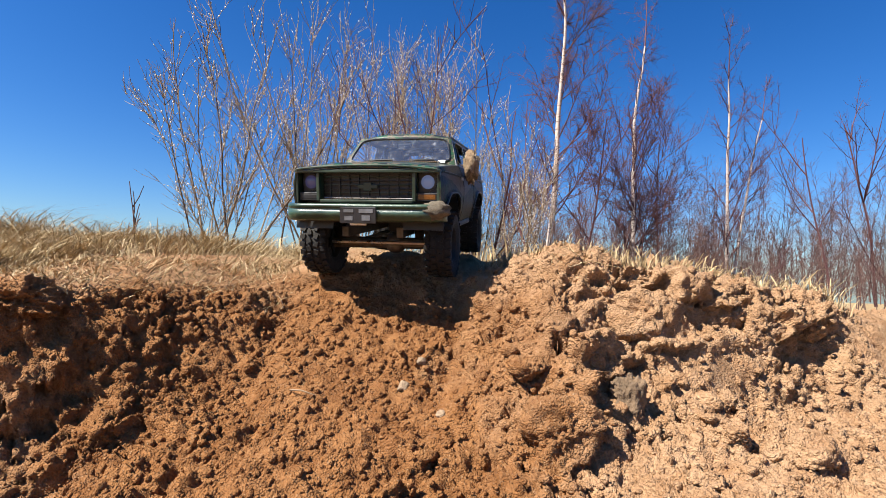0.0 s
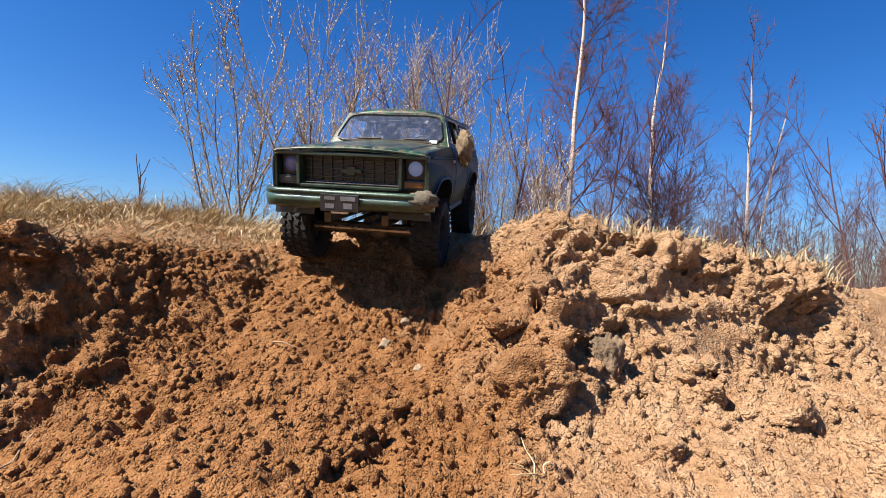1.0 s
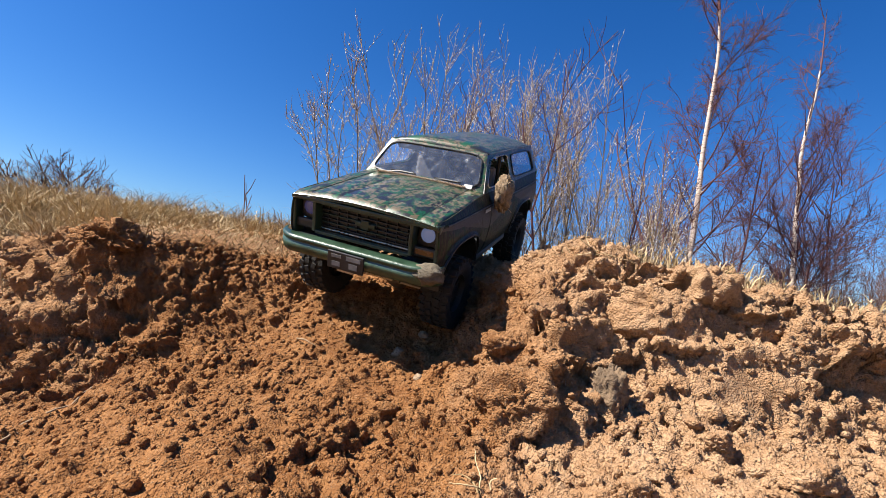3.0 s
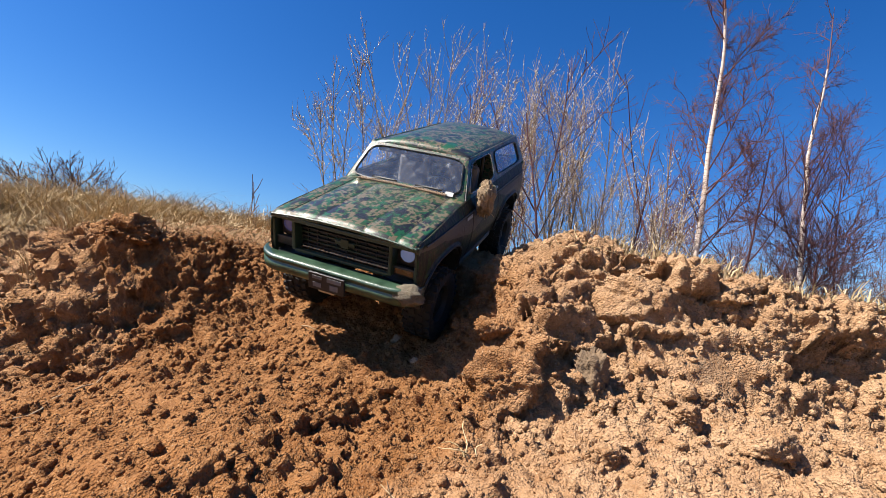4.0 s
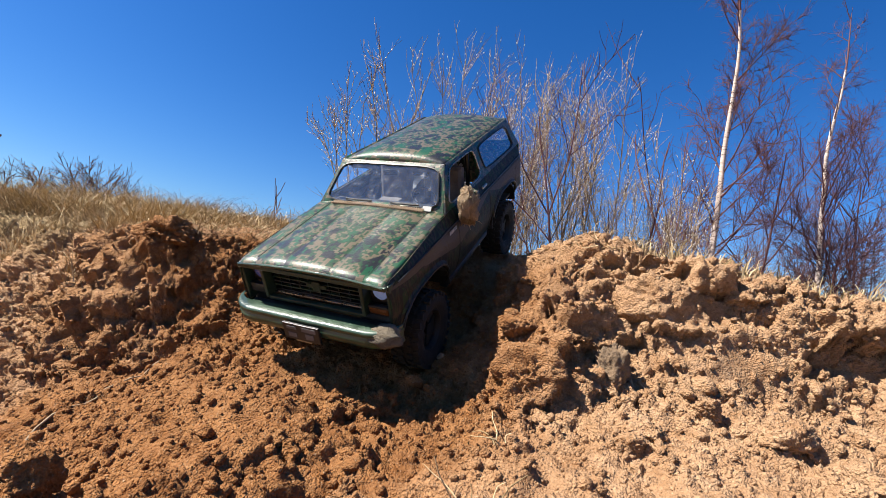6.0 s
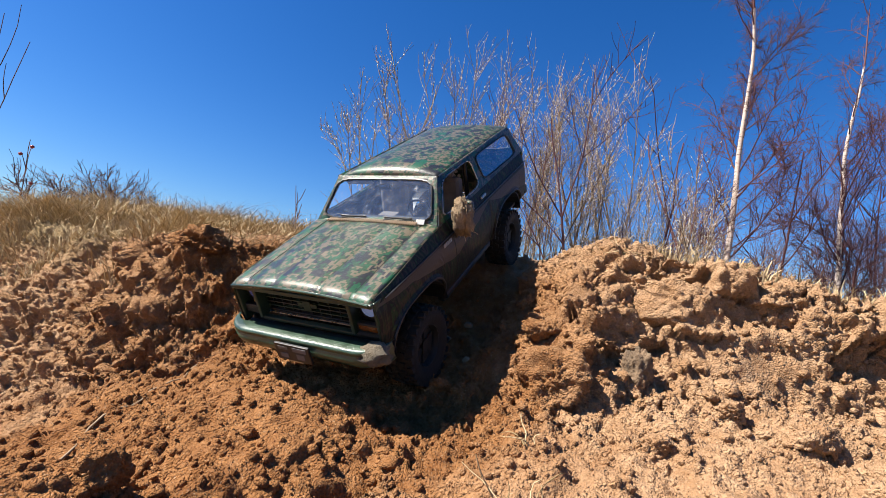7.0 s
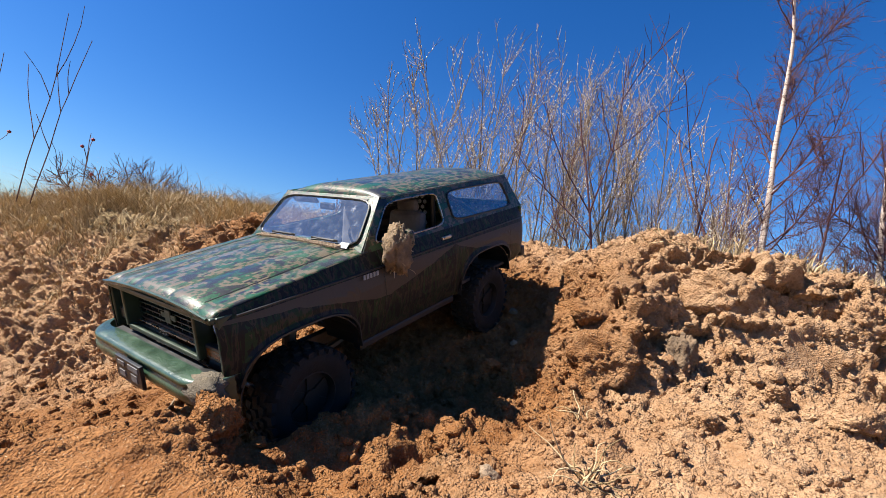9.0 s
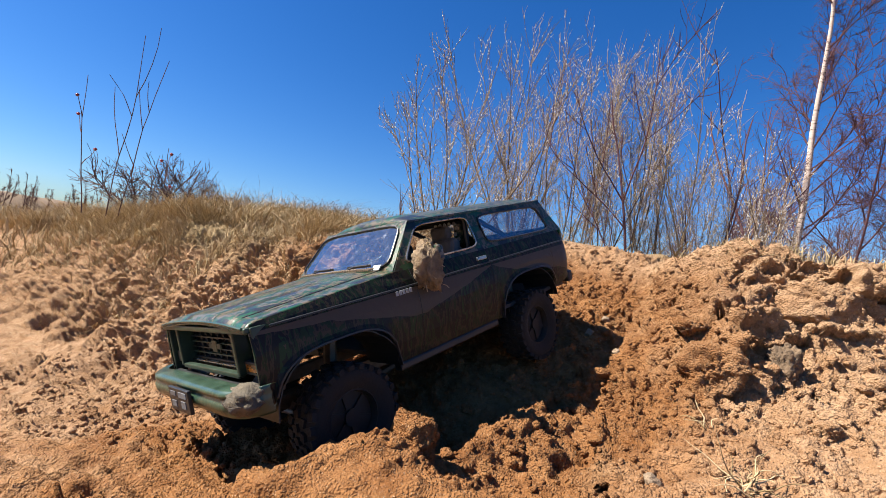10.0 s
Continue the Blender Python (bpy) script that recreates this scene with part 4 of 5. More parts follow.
def willow_bush(place, height, seed, stems=16, spread=0.35, wide=0.25, pale=True):
    rng = random.Random(seed)
    bush = thing("willow_bush", "leafless willow bush with pale upright stems and catkins", "bush", "bushes behind the bank")
    bush.matrix_basis = pose(*place)
    wood, fine, buds = Twigs(), Twigs(), Twigs()
    for _ in range(stems):
        base = Vector((rng.gauss(0, wide), rng.gauss(0, wide), -0.2))
        tall = height * rng.uniform(0.55, 1.0)
        way = Vector((rng.gauss(0, spread), rng.gauss(0, spread), 1))
        stem = wander(rng, base, way, tall, 8, 0.06, 0.06)
        wood.bar(stem, 0.0044 * tall, 0.003, 4)
        for _ in range(int(10 * tall)):
            g = rng.uniform(0.2, 0.98) * 8
            i = min(int(g), 7)
            q, e = stem[i].lerp(stem[i + 1], g - i), (stem[i + 1] - stem[i]).normalized()
            t = wander(rng, q, side_way(rng, e, rng.uniform(0.3, 0.7)), rng.uniform(0.2, 0.55) * tall * 0.42, 5, 0.10, 0.09)
            fine.bar(t, 0.0036, 0.0020, 3)
            for _ in range(3):
                h = rng.randint(1, 4)
                s = wander(rng, t[h], side_way(rng, (t[h + 1] - t[h]).normalized(), 0.5), rng.uniform(0.08, 0.25), 3, 0.12, 0.06)
                fine.bar(s, 0.0024, 0.0015, 3)
                if pale and rng.random() < 0.35:
                    buds.bead(s[2], (s[3] - s[2]).normalized(), 0.022, 0.006)
            if pale:
                for h in range(1, 5):
                    if rng.random() < 0.6:
                        buds.bead(t[h], side_way(rng, (t[h] - t[h - 1]).normalized(), 0.3), 0.026, 0.0065)
    wood.under("stem_wood", STEM, bush)
    fine.under("brushwood", STEM if pale else BRUSH, bush)
    if pale:
        buds.under("catkin_growth", CATKIN, bush, "pale silvery catkins")
    return bush


def brush(name, spots, seed, tall, label, material, fine=0.006, count=26):
    """Far thicket of thin bare saplings that nobody could count."""
    rng, t = random.Random(seed), Twigs()
    for x, y in spots:
        h = tall * rng.uniform(0.55, 1.1)
        stem = wander(rng, Vector((x, y, -0.3)), Vector((rng.gauss(0, 0.10), rng.gauss(0, 0.10), 1)), h, 8, 0.05, 0.04)
        t.bar(stem, fine * 2.2, fine * 0.7, 3)
        for _ in range(count):
            g = rng.uniform(0.12, 0.98) * 8
            i = min(int(g), 7)
            q, e = stem[i].lerp(stem[i + 1], g - i), (stem[i + 1] - stem[i]).normalized()
            b = wander(rng, q, side_way(rng, e, rng.uniform(0.5, 1.05)), rng.uniform(0.15, 0.34) * h * (1.15 - g / 8), 4, 0.14, 0.05)
            t.bar(b, fine * 0.9, fine * 0.5, 3)
            for _ in range(3):
                k = rng.randint(1, 3)
                t.bar(wander(rng, b[k], side_way(rng, (b[k + 1] - b[k]).normalized(), 0.6), rng.uniform(0.05, 0.12) * h, 2, 0.12, 0.05), fine * 0.6, fine * 0.4, 3)
    return tagged(new(name, t.mesh(name, material)), label, "thicket", kind="stuff")


birch((2.16, 9.75, 0.2), 7.6, 3, (-0.022, 0.0), 1.15, 0.16, 1.1)
birch((4.45, 11.1, 0.2), 7.6, 8, (0.000, 0.0), 1.05, 0.08, 1.25, 4)
birch((7.15, 11.95, 0.2), 6.5, 15, (0.06, 0.0), 1.0, 0.12, 1.0, 2)
birch((7.30, 12.1, 0.2), 5.6, 22, (0.24, 0.0), 0.95, 0.15, 1.0, 1)
sapling((1.95, 9.2, 0.2), 4.6, 71, (-0.32, 0.0))
sapling((2.75, 9.9, 0.2), 3.8, 72, (0.20, 0.0))
sapling((-0.12, 4.80, 0.22), 2.5, 73, (-0.10, 0.0))
sapling((0.62, 6.9, 0.22), 3.0, 74, (0.10, 0.0))
sapling((5.6, 12.4, 0.2), 4.0, 75, (0.10, 0.0))
sapling((9.3, 11.2, 0.1), 4.2, 76, (-0.05, 0.0))
sapling((10.6, 11.0, 0.1), 4.6, 77, (-0.25, 0.0))
sapling((11.5, 12.5, 0.1), 5.0, 78, (-0.10, 0.0))
willow_bush((-2.15, 4.45, 0.25), 2.75, 47, 13, 0.24, 0.20)
willow_bush((-1.55, 5.60, 0.25), 3.1, 42, 16, 0.22, 0.28)
willow_bush((-0.75, 5.90, 0.25), 3.3, 43, 18, 0.22, 0.30)
willow_bush((0.05, 6.30, 0.25), 3.2, 44, 16, 0.22, 0.30)
willow_bush((0.80, 6.80, 0.25), 2.4, 45, 10, 0.28, 0.30)
willow_bush((0.95, 5.90, 0.25), 2.5, 48, 9, 0.26, 0.22)
scatter = random.Random(5)
brush("birch_thicket", [(scatter.uniform(0.5, 14.5), scatter.uniform(12.0, 18.0)) for _ in range(170)], 51, 3.9, "thicket of thin bare reddish saplings", BRUSH, 0.0048, 30)
brush("low_brush", [(scatter.uniform(-1.5, 14.0), scatter.uniform(7.5, 12.5)) for _ in range(190)], 52, 1.5, "low tangle of bare brown brushwood", BRUSH, 0.0034, 30)
brush("far_woods", [(scatter.uniform(2, 70), scatter.uniform(28, 48)) for _ in range(170)], 53, 6.0, "distant belt of bare grey-brown trees", BRUSH, 0.018, 24).matrix_basis = pose(0, 0, -1.2)


def round_shrub(place, height, seed):
    rng = random.Random(seed)
    shrub = thing("hawthorn_shrub", "round bare dark shrub far off on the field", "bush", "shrubs on the field")
    shrub.matrix_basis = pose(*place)
    t = Twigs()
    for _ in range(9):
        limb = wander(rng, Vector((rng.gauss(0, 0.3), 0, -0.2)), Vector((rng.gauss(0, 0.6), rng.gauss(0, 0.6), 1)), height * rng.uniform(0.7, 1), 7, 0.14, 0.02)
        t.bar(limb, 0.05, 0.015, 4)
        for _ in range(26):
            k = rng.randint(1, 6)
            b = wander(rng, limb[k], side_way(rng, (limb[k + 1] - limb[k]).normalized(), rng.uniform(0.5, 1.1)), height * rng.uniform(0.15, 0.34), 4, 0.2, 0.05)
            t.bar(b, 0.016, 0.009, 3)
            for _ in range(4):
                h = rng.randint(1, 3)
                t.bar(wander(rng, b[h], side_way(rng, (b[h + 1] - b[h]).normalized(), 0.7), height * rng.uniform(0.06, 0.14), 2, 0.2, 0.05), 0.010, 0.007, 3)
    t.under("crown", BRUSH, shrub)
    return shrub


def far_mound():
    """Dark earth mound at the end of the field."""
    rows = []
    for v in np.linspace(0, 1, 9):
        a = v * math.pi
        rows.append([(-60 + 6 * math.cos(a), y, -2.0 + 3.6 * math.sin(a) * (1 - ((y - 24) / 17) ** 4) + 0.4 * noise.noise(Vector((v * 3, y * 0.3, 0)))) for y in np.linspace(8, 40, 24)])
    return tagged(part("mound", sheet(rows), SLAB, None, "", True), "dark bare earth mound beyond the field", "mound", kind="structure")


far_mound()
round_shrub((-19.5, 15.5, 0.1), 4.0, 61)
round_shrub((-21.0, 13.3, 0.1), 3.9, 62)
brush("far_hedge", [(-56 + scatter.uniform(-9, 14), 22 + scatter.uniform(-6, 8)) for _ in range(60)], 63, 2.8, "grey line of bare trees at the end of the field", BRUSH, 0.02, 16).matrix_basis = pose(0, 0, 0.4)


# ---- grass ----
def grass(name, label, spots, seed, tall, flop, thick=0.0009):
    """Dry blades: spots are (x, y, height factor)."""
    rng = np.random.default_rng(seed)
    n = len(spots)
    s = np.array(spots)
    z = base_height(s[:, 0], s[:, 1]) - 0.004
    h = tall * s[:, 2] * rng.uniform(0.45, 1.15, n)
    a = rng.normal(0, 0.9, n) + (s[:, 3] if s.shape[1] > 3 else rng.uniform(0, 2 * math.pi, n))
    out = np.stack([np.cos(a), np.sin(a)], 1) * (h * rng.uniform(0.15, 1.0, n) * flop)[:, None] + np.array([0.25, -0.1]) * h[:, None] * flop
    b = rng.uniform(0, 2 * math.pi, n)
    w = np.stack([np.cos(b), np.sin(b), 0 * b], 1) * (thick * rng.uniform(0.6, 1.5, n))[:, None]
    root = np.stack([s[:, 0], s[:, 1], z], 1)
    verts, levels = [], ((0.0, 0.0, 1.0), (0.25, 0.55, 0.9), (0.65, 0.88, 0.65), (1.15, 0.95, 0.15))
    for f, g, k in levels:
        mid = root + np.concatenate([out * f, (h * g)[:, None]], 1)
        verts += [mid - w * k, mid + w * k]
    v = np.stack(verts, 1).reshape(-1, 3)
    base = np.arange(n)[:, None] * 8
    faces = np.concatenate([base + [0, 1, 3, 2], base + [2, 3, 5, 4], base + [4, 5, 7, 6]], 0)
    mesh = bpy.data.meshes.new(name)
    mesh.from_pydata(v.tolist(), [], faces.tolist())
    mesh.materials.append(STRAW)
    return tagged(new(name, mesh), label, "grass", kind="stuff")


def turf_spots():
    rng = random.Random(77)
    k, spots = np.array(BANK), []
    tufts = [(rng.uniform(-2.6, -0.15), rng.uniform(0.0, 1.3), rng.uniform(0.35, 1.0)) for _ in range(380)] + [(rng.uniform(-1.7, -0.5), rng.uniform(0.0, 0.6), rng.uniform(0.35, 1.0)) for _ in range(330)]
    for x, d, f in tufts:
        y = float(np.interp(x, k[:, 0], k[:, 3])) + 0.10 - 0.20 * min(1, max(0, (-0.45 - x) / 0.25)) - 0.12 * min(1, max(0, (-0.75 - x) / 0.3)) + d + 0.10 * rng.random()
        clear = min(1.0, max(0.25, (d + 0.05) / 0.25)) * (1 + 0.35 * min(1, max(0, (-0.7 - x) / 0.3)))
        if abs(x + 0.06) < 0.15 and y < 1.1:
            continue
        lean, wide = rng.uniform(0, 2 * math.pi), rng.uniform(0.012, 0.045)
        for _ in range(80):
            spots.append((x + rng.gauss(0, wide), y + rng.gauss(0, wide), f * clear * rng.uniform(0.6, 1.2), lean))
    return spots


grass("dry_grass", "tufts of long dry straw-coloured grass on the bank", turf_spots(), 1, 0.062, 2.0, 0.0007)
edge = random.Random(78)


def litter_spots():
    """Flat straw from the turf down to the broken edge."""
    k, spots = np.array(BANK), []
    for _ in range(9000):
        x = edge.uniform(-0.95, 0.16)
        y = float(np.interp(x, k[:, 0], k[:, 3])) + 0.01 + 0.26 * edge.random()
        if abs(x + 0.07) < 0.12 + 0.04 * edge.random():
            continue
        spots.append((x, y, edge.uniform(0.4, 1.2)))
    return spots


def tussock_spots():
    """Big tussocks of long grass on the hump, each combed its own way."""
    spots = []
    for _ in range(110):
        x = edge.uniform(-2.1, -0.50)
        y = float(np.interp(x, np.array(BANK)[:, 0], np.array(BANK)[:, 3])) - 0.03 + 0.55 * edge.random() ** 1.3
        lean, size = edge.uniform(0, 2 * math.pi), edge.uniform(0.45, 1.0) * min(1.0, 0.45 + max(0, -0.5 - x))
        for _ in range(170):
            spots.append((x + edge.gauss(0, 0.020), y + edge.gauss(0, 0.020), size * edge.uniform(0.5, 1.1), lean))
    return spots


grass("straw_litter", "matted dead straw lying along the edge of the bank", litter_spots(), 5, 0.014, 3.2, 0.0006)
grass("tussock_grass", "tussocks of long bent dry grass on the hump", tussock_spots(), 6, 0.105, 1.8, 0.0006)
grass("sparse_grass", "thin dry grass along the sandy edge", [(edge.uniform(0.12, 0.52), 0.60 + edge.random() ** 1.5 * 0.5, edge.uniform(0.3, 1)) for _ in range(3500)], 2, 0.035, 1.0, 0.0007)
grass("far_grass", "rough dry grass on the flank of the mound", [(edge.uniform(-5.0, -1.5), edge.uniform(0.35, 3.2), edge.uniform(0.5, 1)) for _ in range(9000)], 3, 0.08, 1.1, 0.0016)
grass("field_grass", "dry grass on the ground behind the bank", [(edge.uniform(-3.0, 6.0), 1.4 + edge.random() ** 1.4 * 8, edge.uniform(0.5, 1)) for _ in range(9000)], 4, 0.10, 1.0, 0.003)


# ---- clods, stones and straws ----
def on_bank(x, y, lift=0.004):
    """The height of the clods at a place."""
    d = (bank_points[:, 0] - x) ** 2 + (bank_points[:, 1] - y) ** 2
    i = int(np.argmin(d))
    return (x, y, float(bank_points[i, 2]) + lift)


def crumbs():
    """Loose crumbs of sand all over the bank."""
    rng = np.random.default_rng(9)
    inside = (bank_points[:, 0] > -0.9) & (bank_points[:, 0] < 0.75) & (bank_points[:, 1] > 0.08) & (bank_points[:, 1] < 0.78) & (bank_rough > 0.25)
    pick = bank_points[inside][rng.integers(0, int(inside.sum()), 45000)]
    ball = bmesh.new()
    bmesh.ops.create_icosphere(ball, subdivisions=1, radius=1.0)
    shape = np.array([v.co[:] for v in ball.verts])
    tri = np.array([[v.index for v in f.verts] for f in ball.faces])
    ball.free()
    n, m = len(pick), len(shape)
    r = 0.0007 + 0.0048 * rng.random(n) ** 6
    v = shape[None] * (r[:, None] * rng.uniform(0.6, 1.25, (n, 3)))[:, None, :] * rng.uniform(0.75, 1.2, (n, m, 1)) + pick[:, None, :]
    mesh = bpy.data.meshes.new("sand_crumbs")
    mesh.from_pydata(v.reshape(-1, 3).tolist(), [], (tri[None] + (np.arange(n) * m)[:, None, None]).reshape(-1, 3).tolist())
    mesh.materials.append(SOIL)
    mesh.shade_smooth()
    return tagged(new("sand_crumbs", mesh), "loose crumbs of sandy earth on the bank", "crumbs", kind="stuff")


def clod(name, label, place, size, seed, material, turn=0.0, jag=0.5):
    """One broken lump of earth or a stone: a rough solid cut by a few flat breaks."""
    bm, rng = bmesh.new(), random.Random(seed)
    bmesh.ops.create_icosphere(bm, subdivisions=5 if max(size) > 0.012 else 3, radius=1.0)
    shift = Vector((seed * 3.1, seed * 1.7, seed * 0.9))
    breaks = [(Vector((rng.gauss(0, 1), rng.gauss(0, 1), rng.gauss(0, 1))).normalized(), rng.uniform(0.62, 0.95)) for _ in range(11)]
    for v in bm.verts:
        d = v.co.copy()
        far = min([1.15] + [h / d.dot(w) for w, h in breaks if d.dot(w) > 0.05])
        far += jag * (0.30 * noise.noise(d * 1.6 + shift) + 0.28 * noise.noise(d * 4.1 + shift) + 0.22 * noise.noise(d * 9 + shift) + 0.15 * noise.noise(d * 21 + shift))
        v.co = Vector((d.x * size[0], d.y * size[1], d.z * size[2])) * far * 1.12
    ob = part(name, bm, material, None, "", True)
    if size[0] < 0.022:
        place = on_bank(place[0], place[1], size[2] * 0.25)
    ob.data.transform(pose(*place, 0, 0, turn))
    return tagged(ob, label, "clod" if "clod" in name else "stone", "clods on the bank" if "clod" in name else "stones on the bank")


crumbs()
clod("sand_clod", "big pale clod of dry sand that juts from the bank", (0.112, 0.420, 0.160), (0.031, 0.024, 0.026), 3, SOIL)
clod("earth_clod", "upright grey slab of damp earth in the bank", (0.187, 0.468, 0.143), (0.019, 0.012, 0.028), 5, SLAB, 20, 0.8)
clod("sand_clod", "broad pale block of dry crust under the ridge", (0.235, 0.536, 0.252), (0.044, 0.026, 0.034), 26, SOIL, 10)
clod("sand_clod", "cracked block of dry crust under the ridge", (0.165, 0.530, 0.240), (0.030, 0.024, 0.030), 27, SOIL, 60)
clod("sand_clod", "jutting block of dry crust beside the fan of sand", (0.375, 0.562, 0.236), (0.032, 0.024, 0.026), 28, SOIL, 30)
clod("sand_clod", "jutting block of dry crust on the ridge", (0.330, 0.570, 0.270), (0.030, 0.022, 0.018), 29, SOIL, 80)
clod("sand_clod", "jutting block of dry crust beside the fan of sand", (0.435, 0.590, 0.250), (0.036, 0.026, 0.024), 30, SOIL, 130)
clod("sand_clod", "small reddish clod in the flank of the ridge", (0.090, 0.470, 0.200), (0.024, 0.018, 0.016), 31, SOIL, 45)
clod("sand_clod", "crumbly clod on the ridge of the bank", (0.188, 0.575, 0.300), (0.030, 0.020, 0.018), 7, SOIL)
clod("sand_clod", "crumbly clod on the ridge of the bank", (0.245, 0.575, 0.288), (0.022, 0.018, 0.016), 8, SOIL, 40)
clod("sand_clod", "rounded lump of earth overhanging the pit", (-0.395, 0.436, 0.254), (0.034, 0.026, 0.019), 9, SOIL, 0, 0.9)
clod("stone", "small pale stone on the slope", (0.003, 0.466, 0.150), (0.005, 0.004, 0.004), 11, STONE)
clod("stone", "pale stone at the foot of the slope", (0.052, 0.203, 0.111), (0.007, 0.006, 0.005), 12, STONE, 30)
clod("stone", "pale stone sunk in the slope", (-0.038, 0.512, 0.170), (0.007, 0.006, 0.006), 13, STONE)
clod("stone", "pale stone sunk in the slope", (-0.020, 0.545, 0.186), (0.006, 0.005, 0.005), 14, STONE, 50)
clod("stone", "flat pale stone in the flank of the ridge", (0.075, 0.495, 0.190), (0.010, 0.007, 0.006), 15, SOIL, 15)
clod("sand_clod", "lump of sand pushed up beside the rut", (-0.118, 0.128, 0.066), (0.016, 0.013, 0.018), 16, SOIL)
clod("sand_clod", "angular dry clod at the foot of the bank", (0.320, 0.406, 0.136), (0.020, 0.014, 0.013), 17, SOIL, 25)
clod("sand_clod", "angular dry clod at the foot of the bank", (0.268, 0.425, 0.140), (0.013, 0.011, 0.010), 18, SOIL, 70)
clod("sand_clod", "angular dry clod at the foot of the bank", (0.355, 0.375, 0.132), (0.016, 0.013, 0.012), 19, SOIL, 110)
clod("sand_clod", "angular dry clod at the foot of the bank", (0.215, 0.375, 0.128), (0.014, 0.011, 0.009), 20, SOIL, 10)
clod("sand_clod", "angular dry clod at the foot of the bank", (0.400, 0.440, 0.146), (0.018, 0.012, 0.011), 21, SOIL, 150)


litter = random.Random(14)
for k in range(34):
    wide = litter.uniform(0.005, 0.014)
    clod("sand_clod", "small broken clod of dry sand on the apron", (litter.uniform(0.17, 0.50), litter.uniform(0.30, 0.50), 0.0), (wide, wide * 0.8, wide * 0.7), 200 + k, SOIL, litter.uniform(0, 180))
for k in range(26):
    wide = litter.uniform(0.004, 0.010)
    clod("sand_clod", "small moist clod of sand on the slope", (litter.uniform(-0.55, 0.10), litter.uniform(0.16, 0.44), 0.0), (wide, wide * 0.8, wide * 0.7), 300 + k, SOIL, litter.uniform(0, 180))


def straw_tuft(place, seed, count, long, label):
    """A few bent dry stalks that grow from one spot."""
    rng, t = random.Random(seed), Twigs()
    for _ in range(count):
        way = Vector((rng.gauss(0, 0.8), rng.gauss(0, 0.8), rng.uniform(0.3, 1.0)))
        t.bar(wander(rng, Vector((rng.gauss(0, 0.004), rng.gauss(0, 0.004), -0.004)), way, long * rng.uniform(0.4, 1), 7, 0.20, -0.14), 0.0008, 0.0003, 3)
    ob = tagged(new("straw_tuft", t.mesh("straw_tuft", STRAW)), label, "grass tuft", "tufts at the foot of the bank")
    ob.matrix_basis = pose(*place)
    return ob


straw_tuft((0.115, 0.212, 0.108), 4, 26, 0.060, "small tuft of bleached bent straw on the sand")
straw_tuft((0.095, 0.330, 0.120), 5, 4, 0.030, "few short straws on the sand")
straw_tuft((-0.155, 0.485, 0.158), 6, 6, 0.030, "few thin straws on the sandy slope")
straw_tuft((0.160, 0.560, 0.312), 7, 14, 0.050, "wisps of dry grass on the ridge")
straw_tuft((0.290, 0.575, 0.300), 8, 18, 0.045, "wisps of dry grass on the ridge")


def root(points, thick, label):
    line = [Vector(p) for p in points]
    t = Twigs()
    t.bar(line, thick, thick * 0.5, 5)
    return tagged(new("root", t.mesh("root", STEM)), label, "root", "bare roots in the bank")


root([on_bank(-0.262 - 0.0016 * k + 0.003 * math.sin(1.3 * k), 0.195 + 0.0125 * k, 0.001) for k in range(15)], 0.0013, "thin brown root lying across the sand")
root([on_bank(0.205, 0.470), on_bank(0.212, 0.462), on_bank(0.216, 0.450), on_bank(0.214, 0.436, 0.006)], 0.0018, "frayed root hanging beside a clod")
root([on_bank(-0.150, 0.480), on_bank(-0.137, 0.474, 0.007), on_bank(-0.124, 0.476, 0.003)], 0.0010, "short twig on the sand")
root([on_bank(-0.17, 0.150), on_bank(-0.150, 0.152, 0.006), on_bank(-0.130, 0.150, 0.004), on_bank(-0.10, 0.160, 0.003)], 0.0009, "pale dry stalk at the edge of the rut")


def rose_stalk(place, tall, lean, seed, hips):
    """A dry upright stalk, some with red hips."""
    rng = random.Random(seed)
    plant = thing("dry_stalk", "tall thin dry stalk with a few red hips" if hips else "tall thin bare dry stalk", "stalk", "stalks on the grassy hump")
    plant.matrix_basis = pose(*place)
    t, fruit = Twigs(), Twigs()
    line = wander(rng, Vector((0, 0, -0.02)), Vector((lean, 0, 1)), tall, 9, 0.05, 0.05)
    t.bar(line, 0.0016, 0.0008, 5)
    for k in (3, 5, 6):
        b = wander(rng, line[k], side_way(rng, (line[k + 1] - line[k]).normalized(), 0.5), tall * rng.uniform(0.15, 0.4), 4, 0.1, 0.05)
        t.bar(b, 0.0012, 0.0007, 4)
        if hips:
            fruit.bead(b[-1], Vector((0, 0, -1)), 0.010, 0.005)
    t.under("stalk", BRUSH, plant)
    if hips:
        fruit.under("hip_cluster", HIP, plant, "small dark red hips")
    return plant


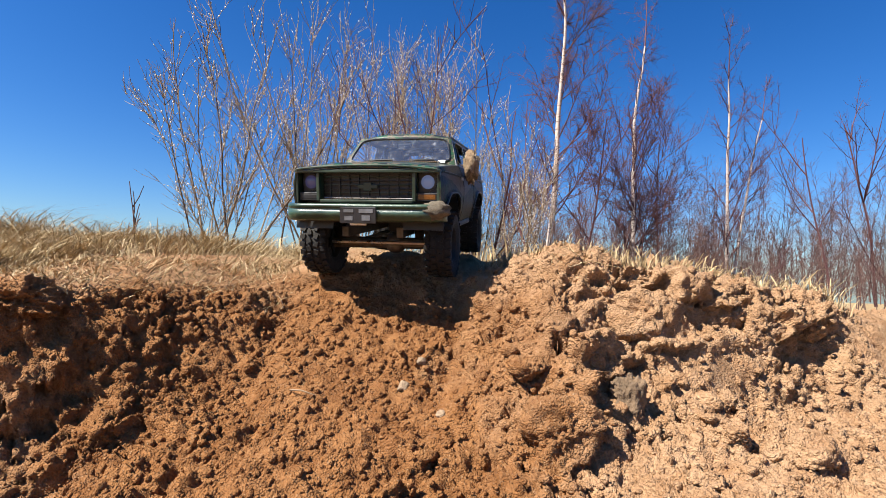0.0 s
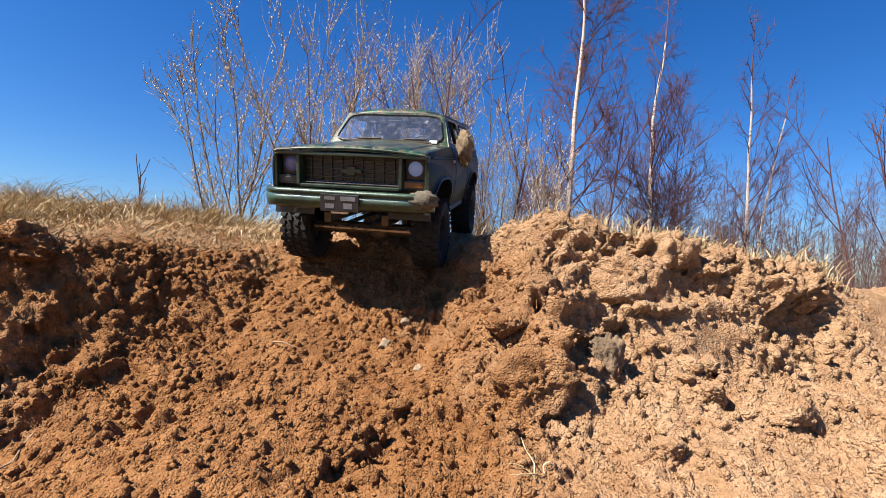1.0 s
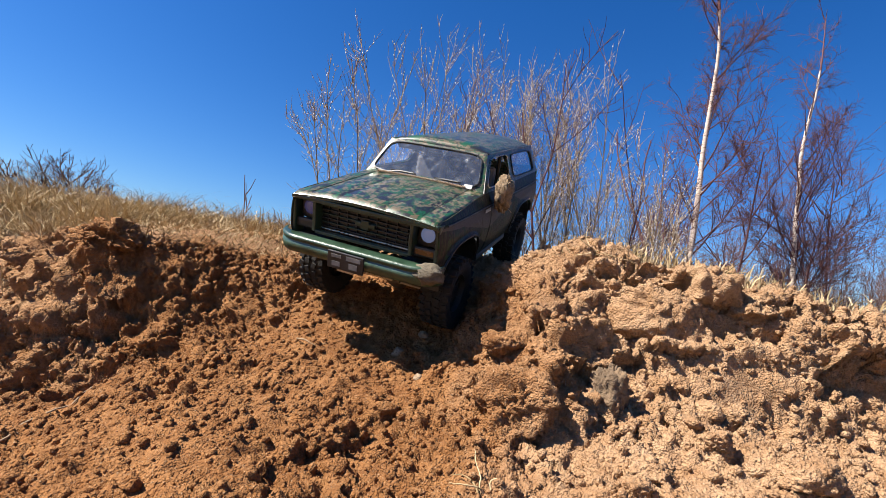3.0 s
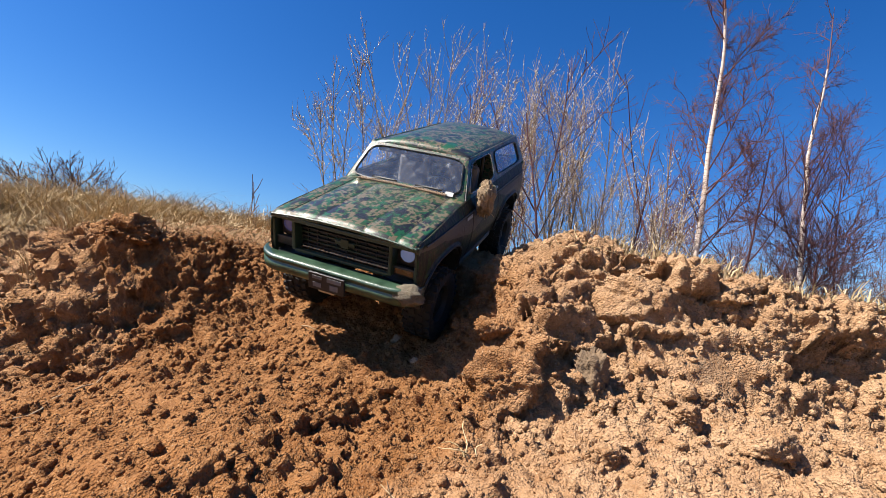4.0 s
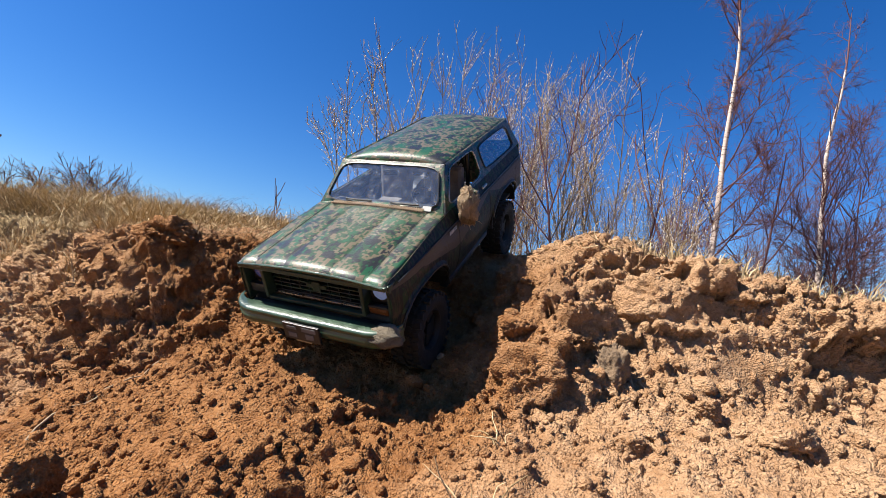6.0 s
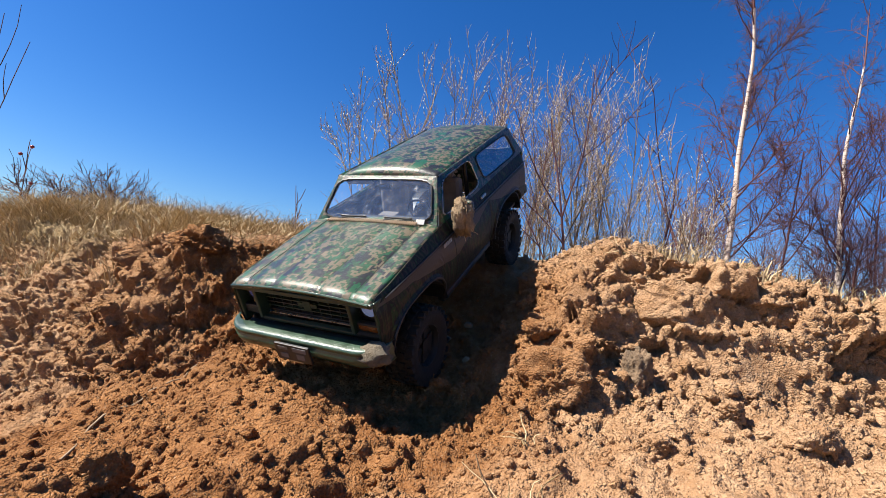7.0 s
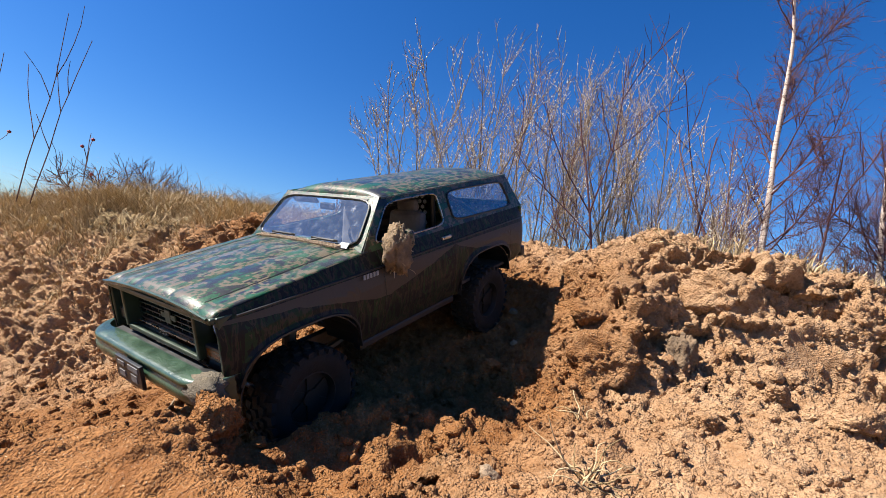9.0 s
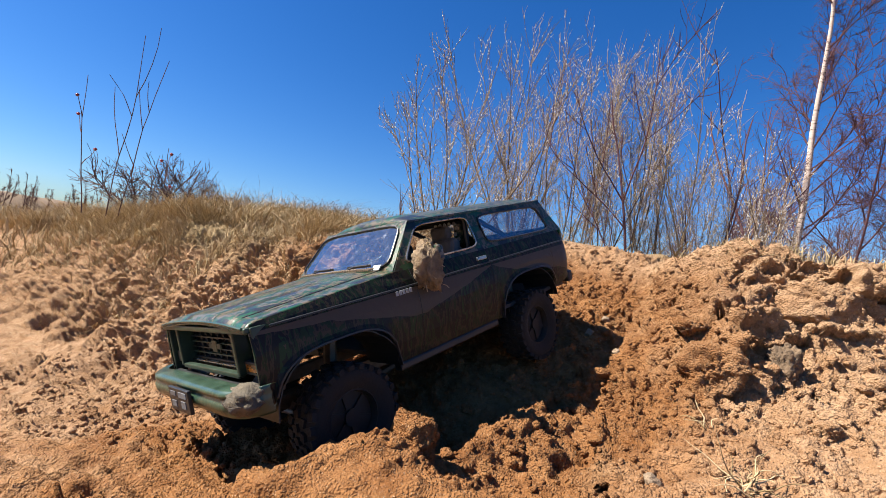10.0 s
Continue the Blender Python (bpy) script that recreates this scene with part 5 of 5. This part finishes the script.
rose_stalk((-1.36, 0.60, 0.27), 0.52, -0.05, 3, False)
rose_stalk((-1.34, 0.62, 0.27), 0.46, 0.15, 4, False)
rose_stalk((-1.40, 0.56, 0.27), 0.40, -0.05, 5, True)
rose_stalk((-1.28, 0.70, 0.27), 0.22, 0.05, 6, True)
rose_stalk((-0.62, 0.95, 0.31), 0.16, -0.15, 7, False)
rose_stalk((-0.66, 0.98, 0.31), 0.12, 0.02, 8, False)


# ---- motion ----
TRUCK_ROWS = [
    (0.0, -0.0542, 0.7909, 0.3810, -9.0, 0.0, 169.5), (0.5, -0.0579, 0.7753, 0.3728, -10.2, -1.0, 171.0), (1.0, -0.0587, 0.7512, 0.3622, -13.0, -1.4, 171.9),
    (1.5, -0.0587, 0.7363, 0.3550, -16.0, -5.1, 173.1), (2.0, -0.0564, 0.7166, 0.3478, -17.5, -6.2, 173.7), (2.5, -0.0585, 0.7043, 0.3441, -19.0, -7.0, 175.0),
    (3.0, -0.0610, 0.6867, 0.3396, -21.1, -7.3, 176.3), (4.5, -0.0735, 0.6274, 0.3184, -28.8, -7.3, 179.0), (5.0, -0.0770, 0.6091, 0.3125, -31.1, -5.4, 178.0),
    (6.5, -0.0983, 0.5574, 0.2915, -33.7, 0.0, 174.0), (7.0, -0.1079, 0.5402, 0.2817, -33.4, 0.6, 172.8), (7.5, -0.1168, 0.5084, 0.2615, -29.9, -1.8, 172.5),
    (8.0, -0.1244, 0.4599, 0.2377, -26.4, -2.1, 171.3), (8.5, -0.1476, 0.4196, 0.2126, -24.2, -4.7, 169.9), (9.0, -0.1652, 0.3795, 0.1899, -20.2, -1.7, 166.9),
    (9.5, -0.1879, 0.3427, 0.1719, -17.5, 5.1, 162.5), (10.0, -0.2203, 0.3005, 0.1599, -15.6, 9.6, 160.0)]


def motions():
    walk(truck, [(t, pose(*row)) for t, *row in TRUCK_ROWS])
    for wheel, (x, y, z) in zip(wheels, WHEELS):
        rolled, rows, last = 0.0, [], None
        for t, *row in TRUCK_ROWS:
            here = Vector(row[:3])
            rolled += 0 if last is None else (here - last).length
            last = here
            rows.append((t, pose(x, y, z, -math.degrees(rolled / TYRE_R))))
        walk(wheel, rows)


motions()
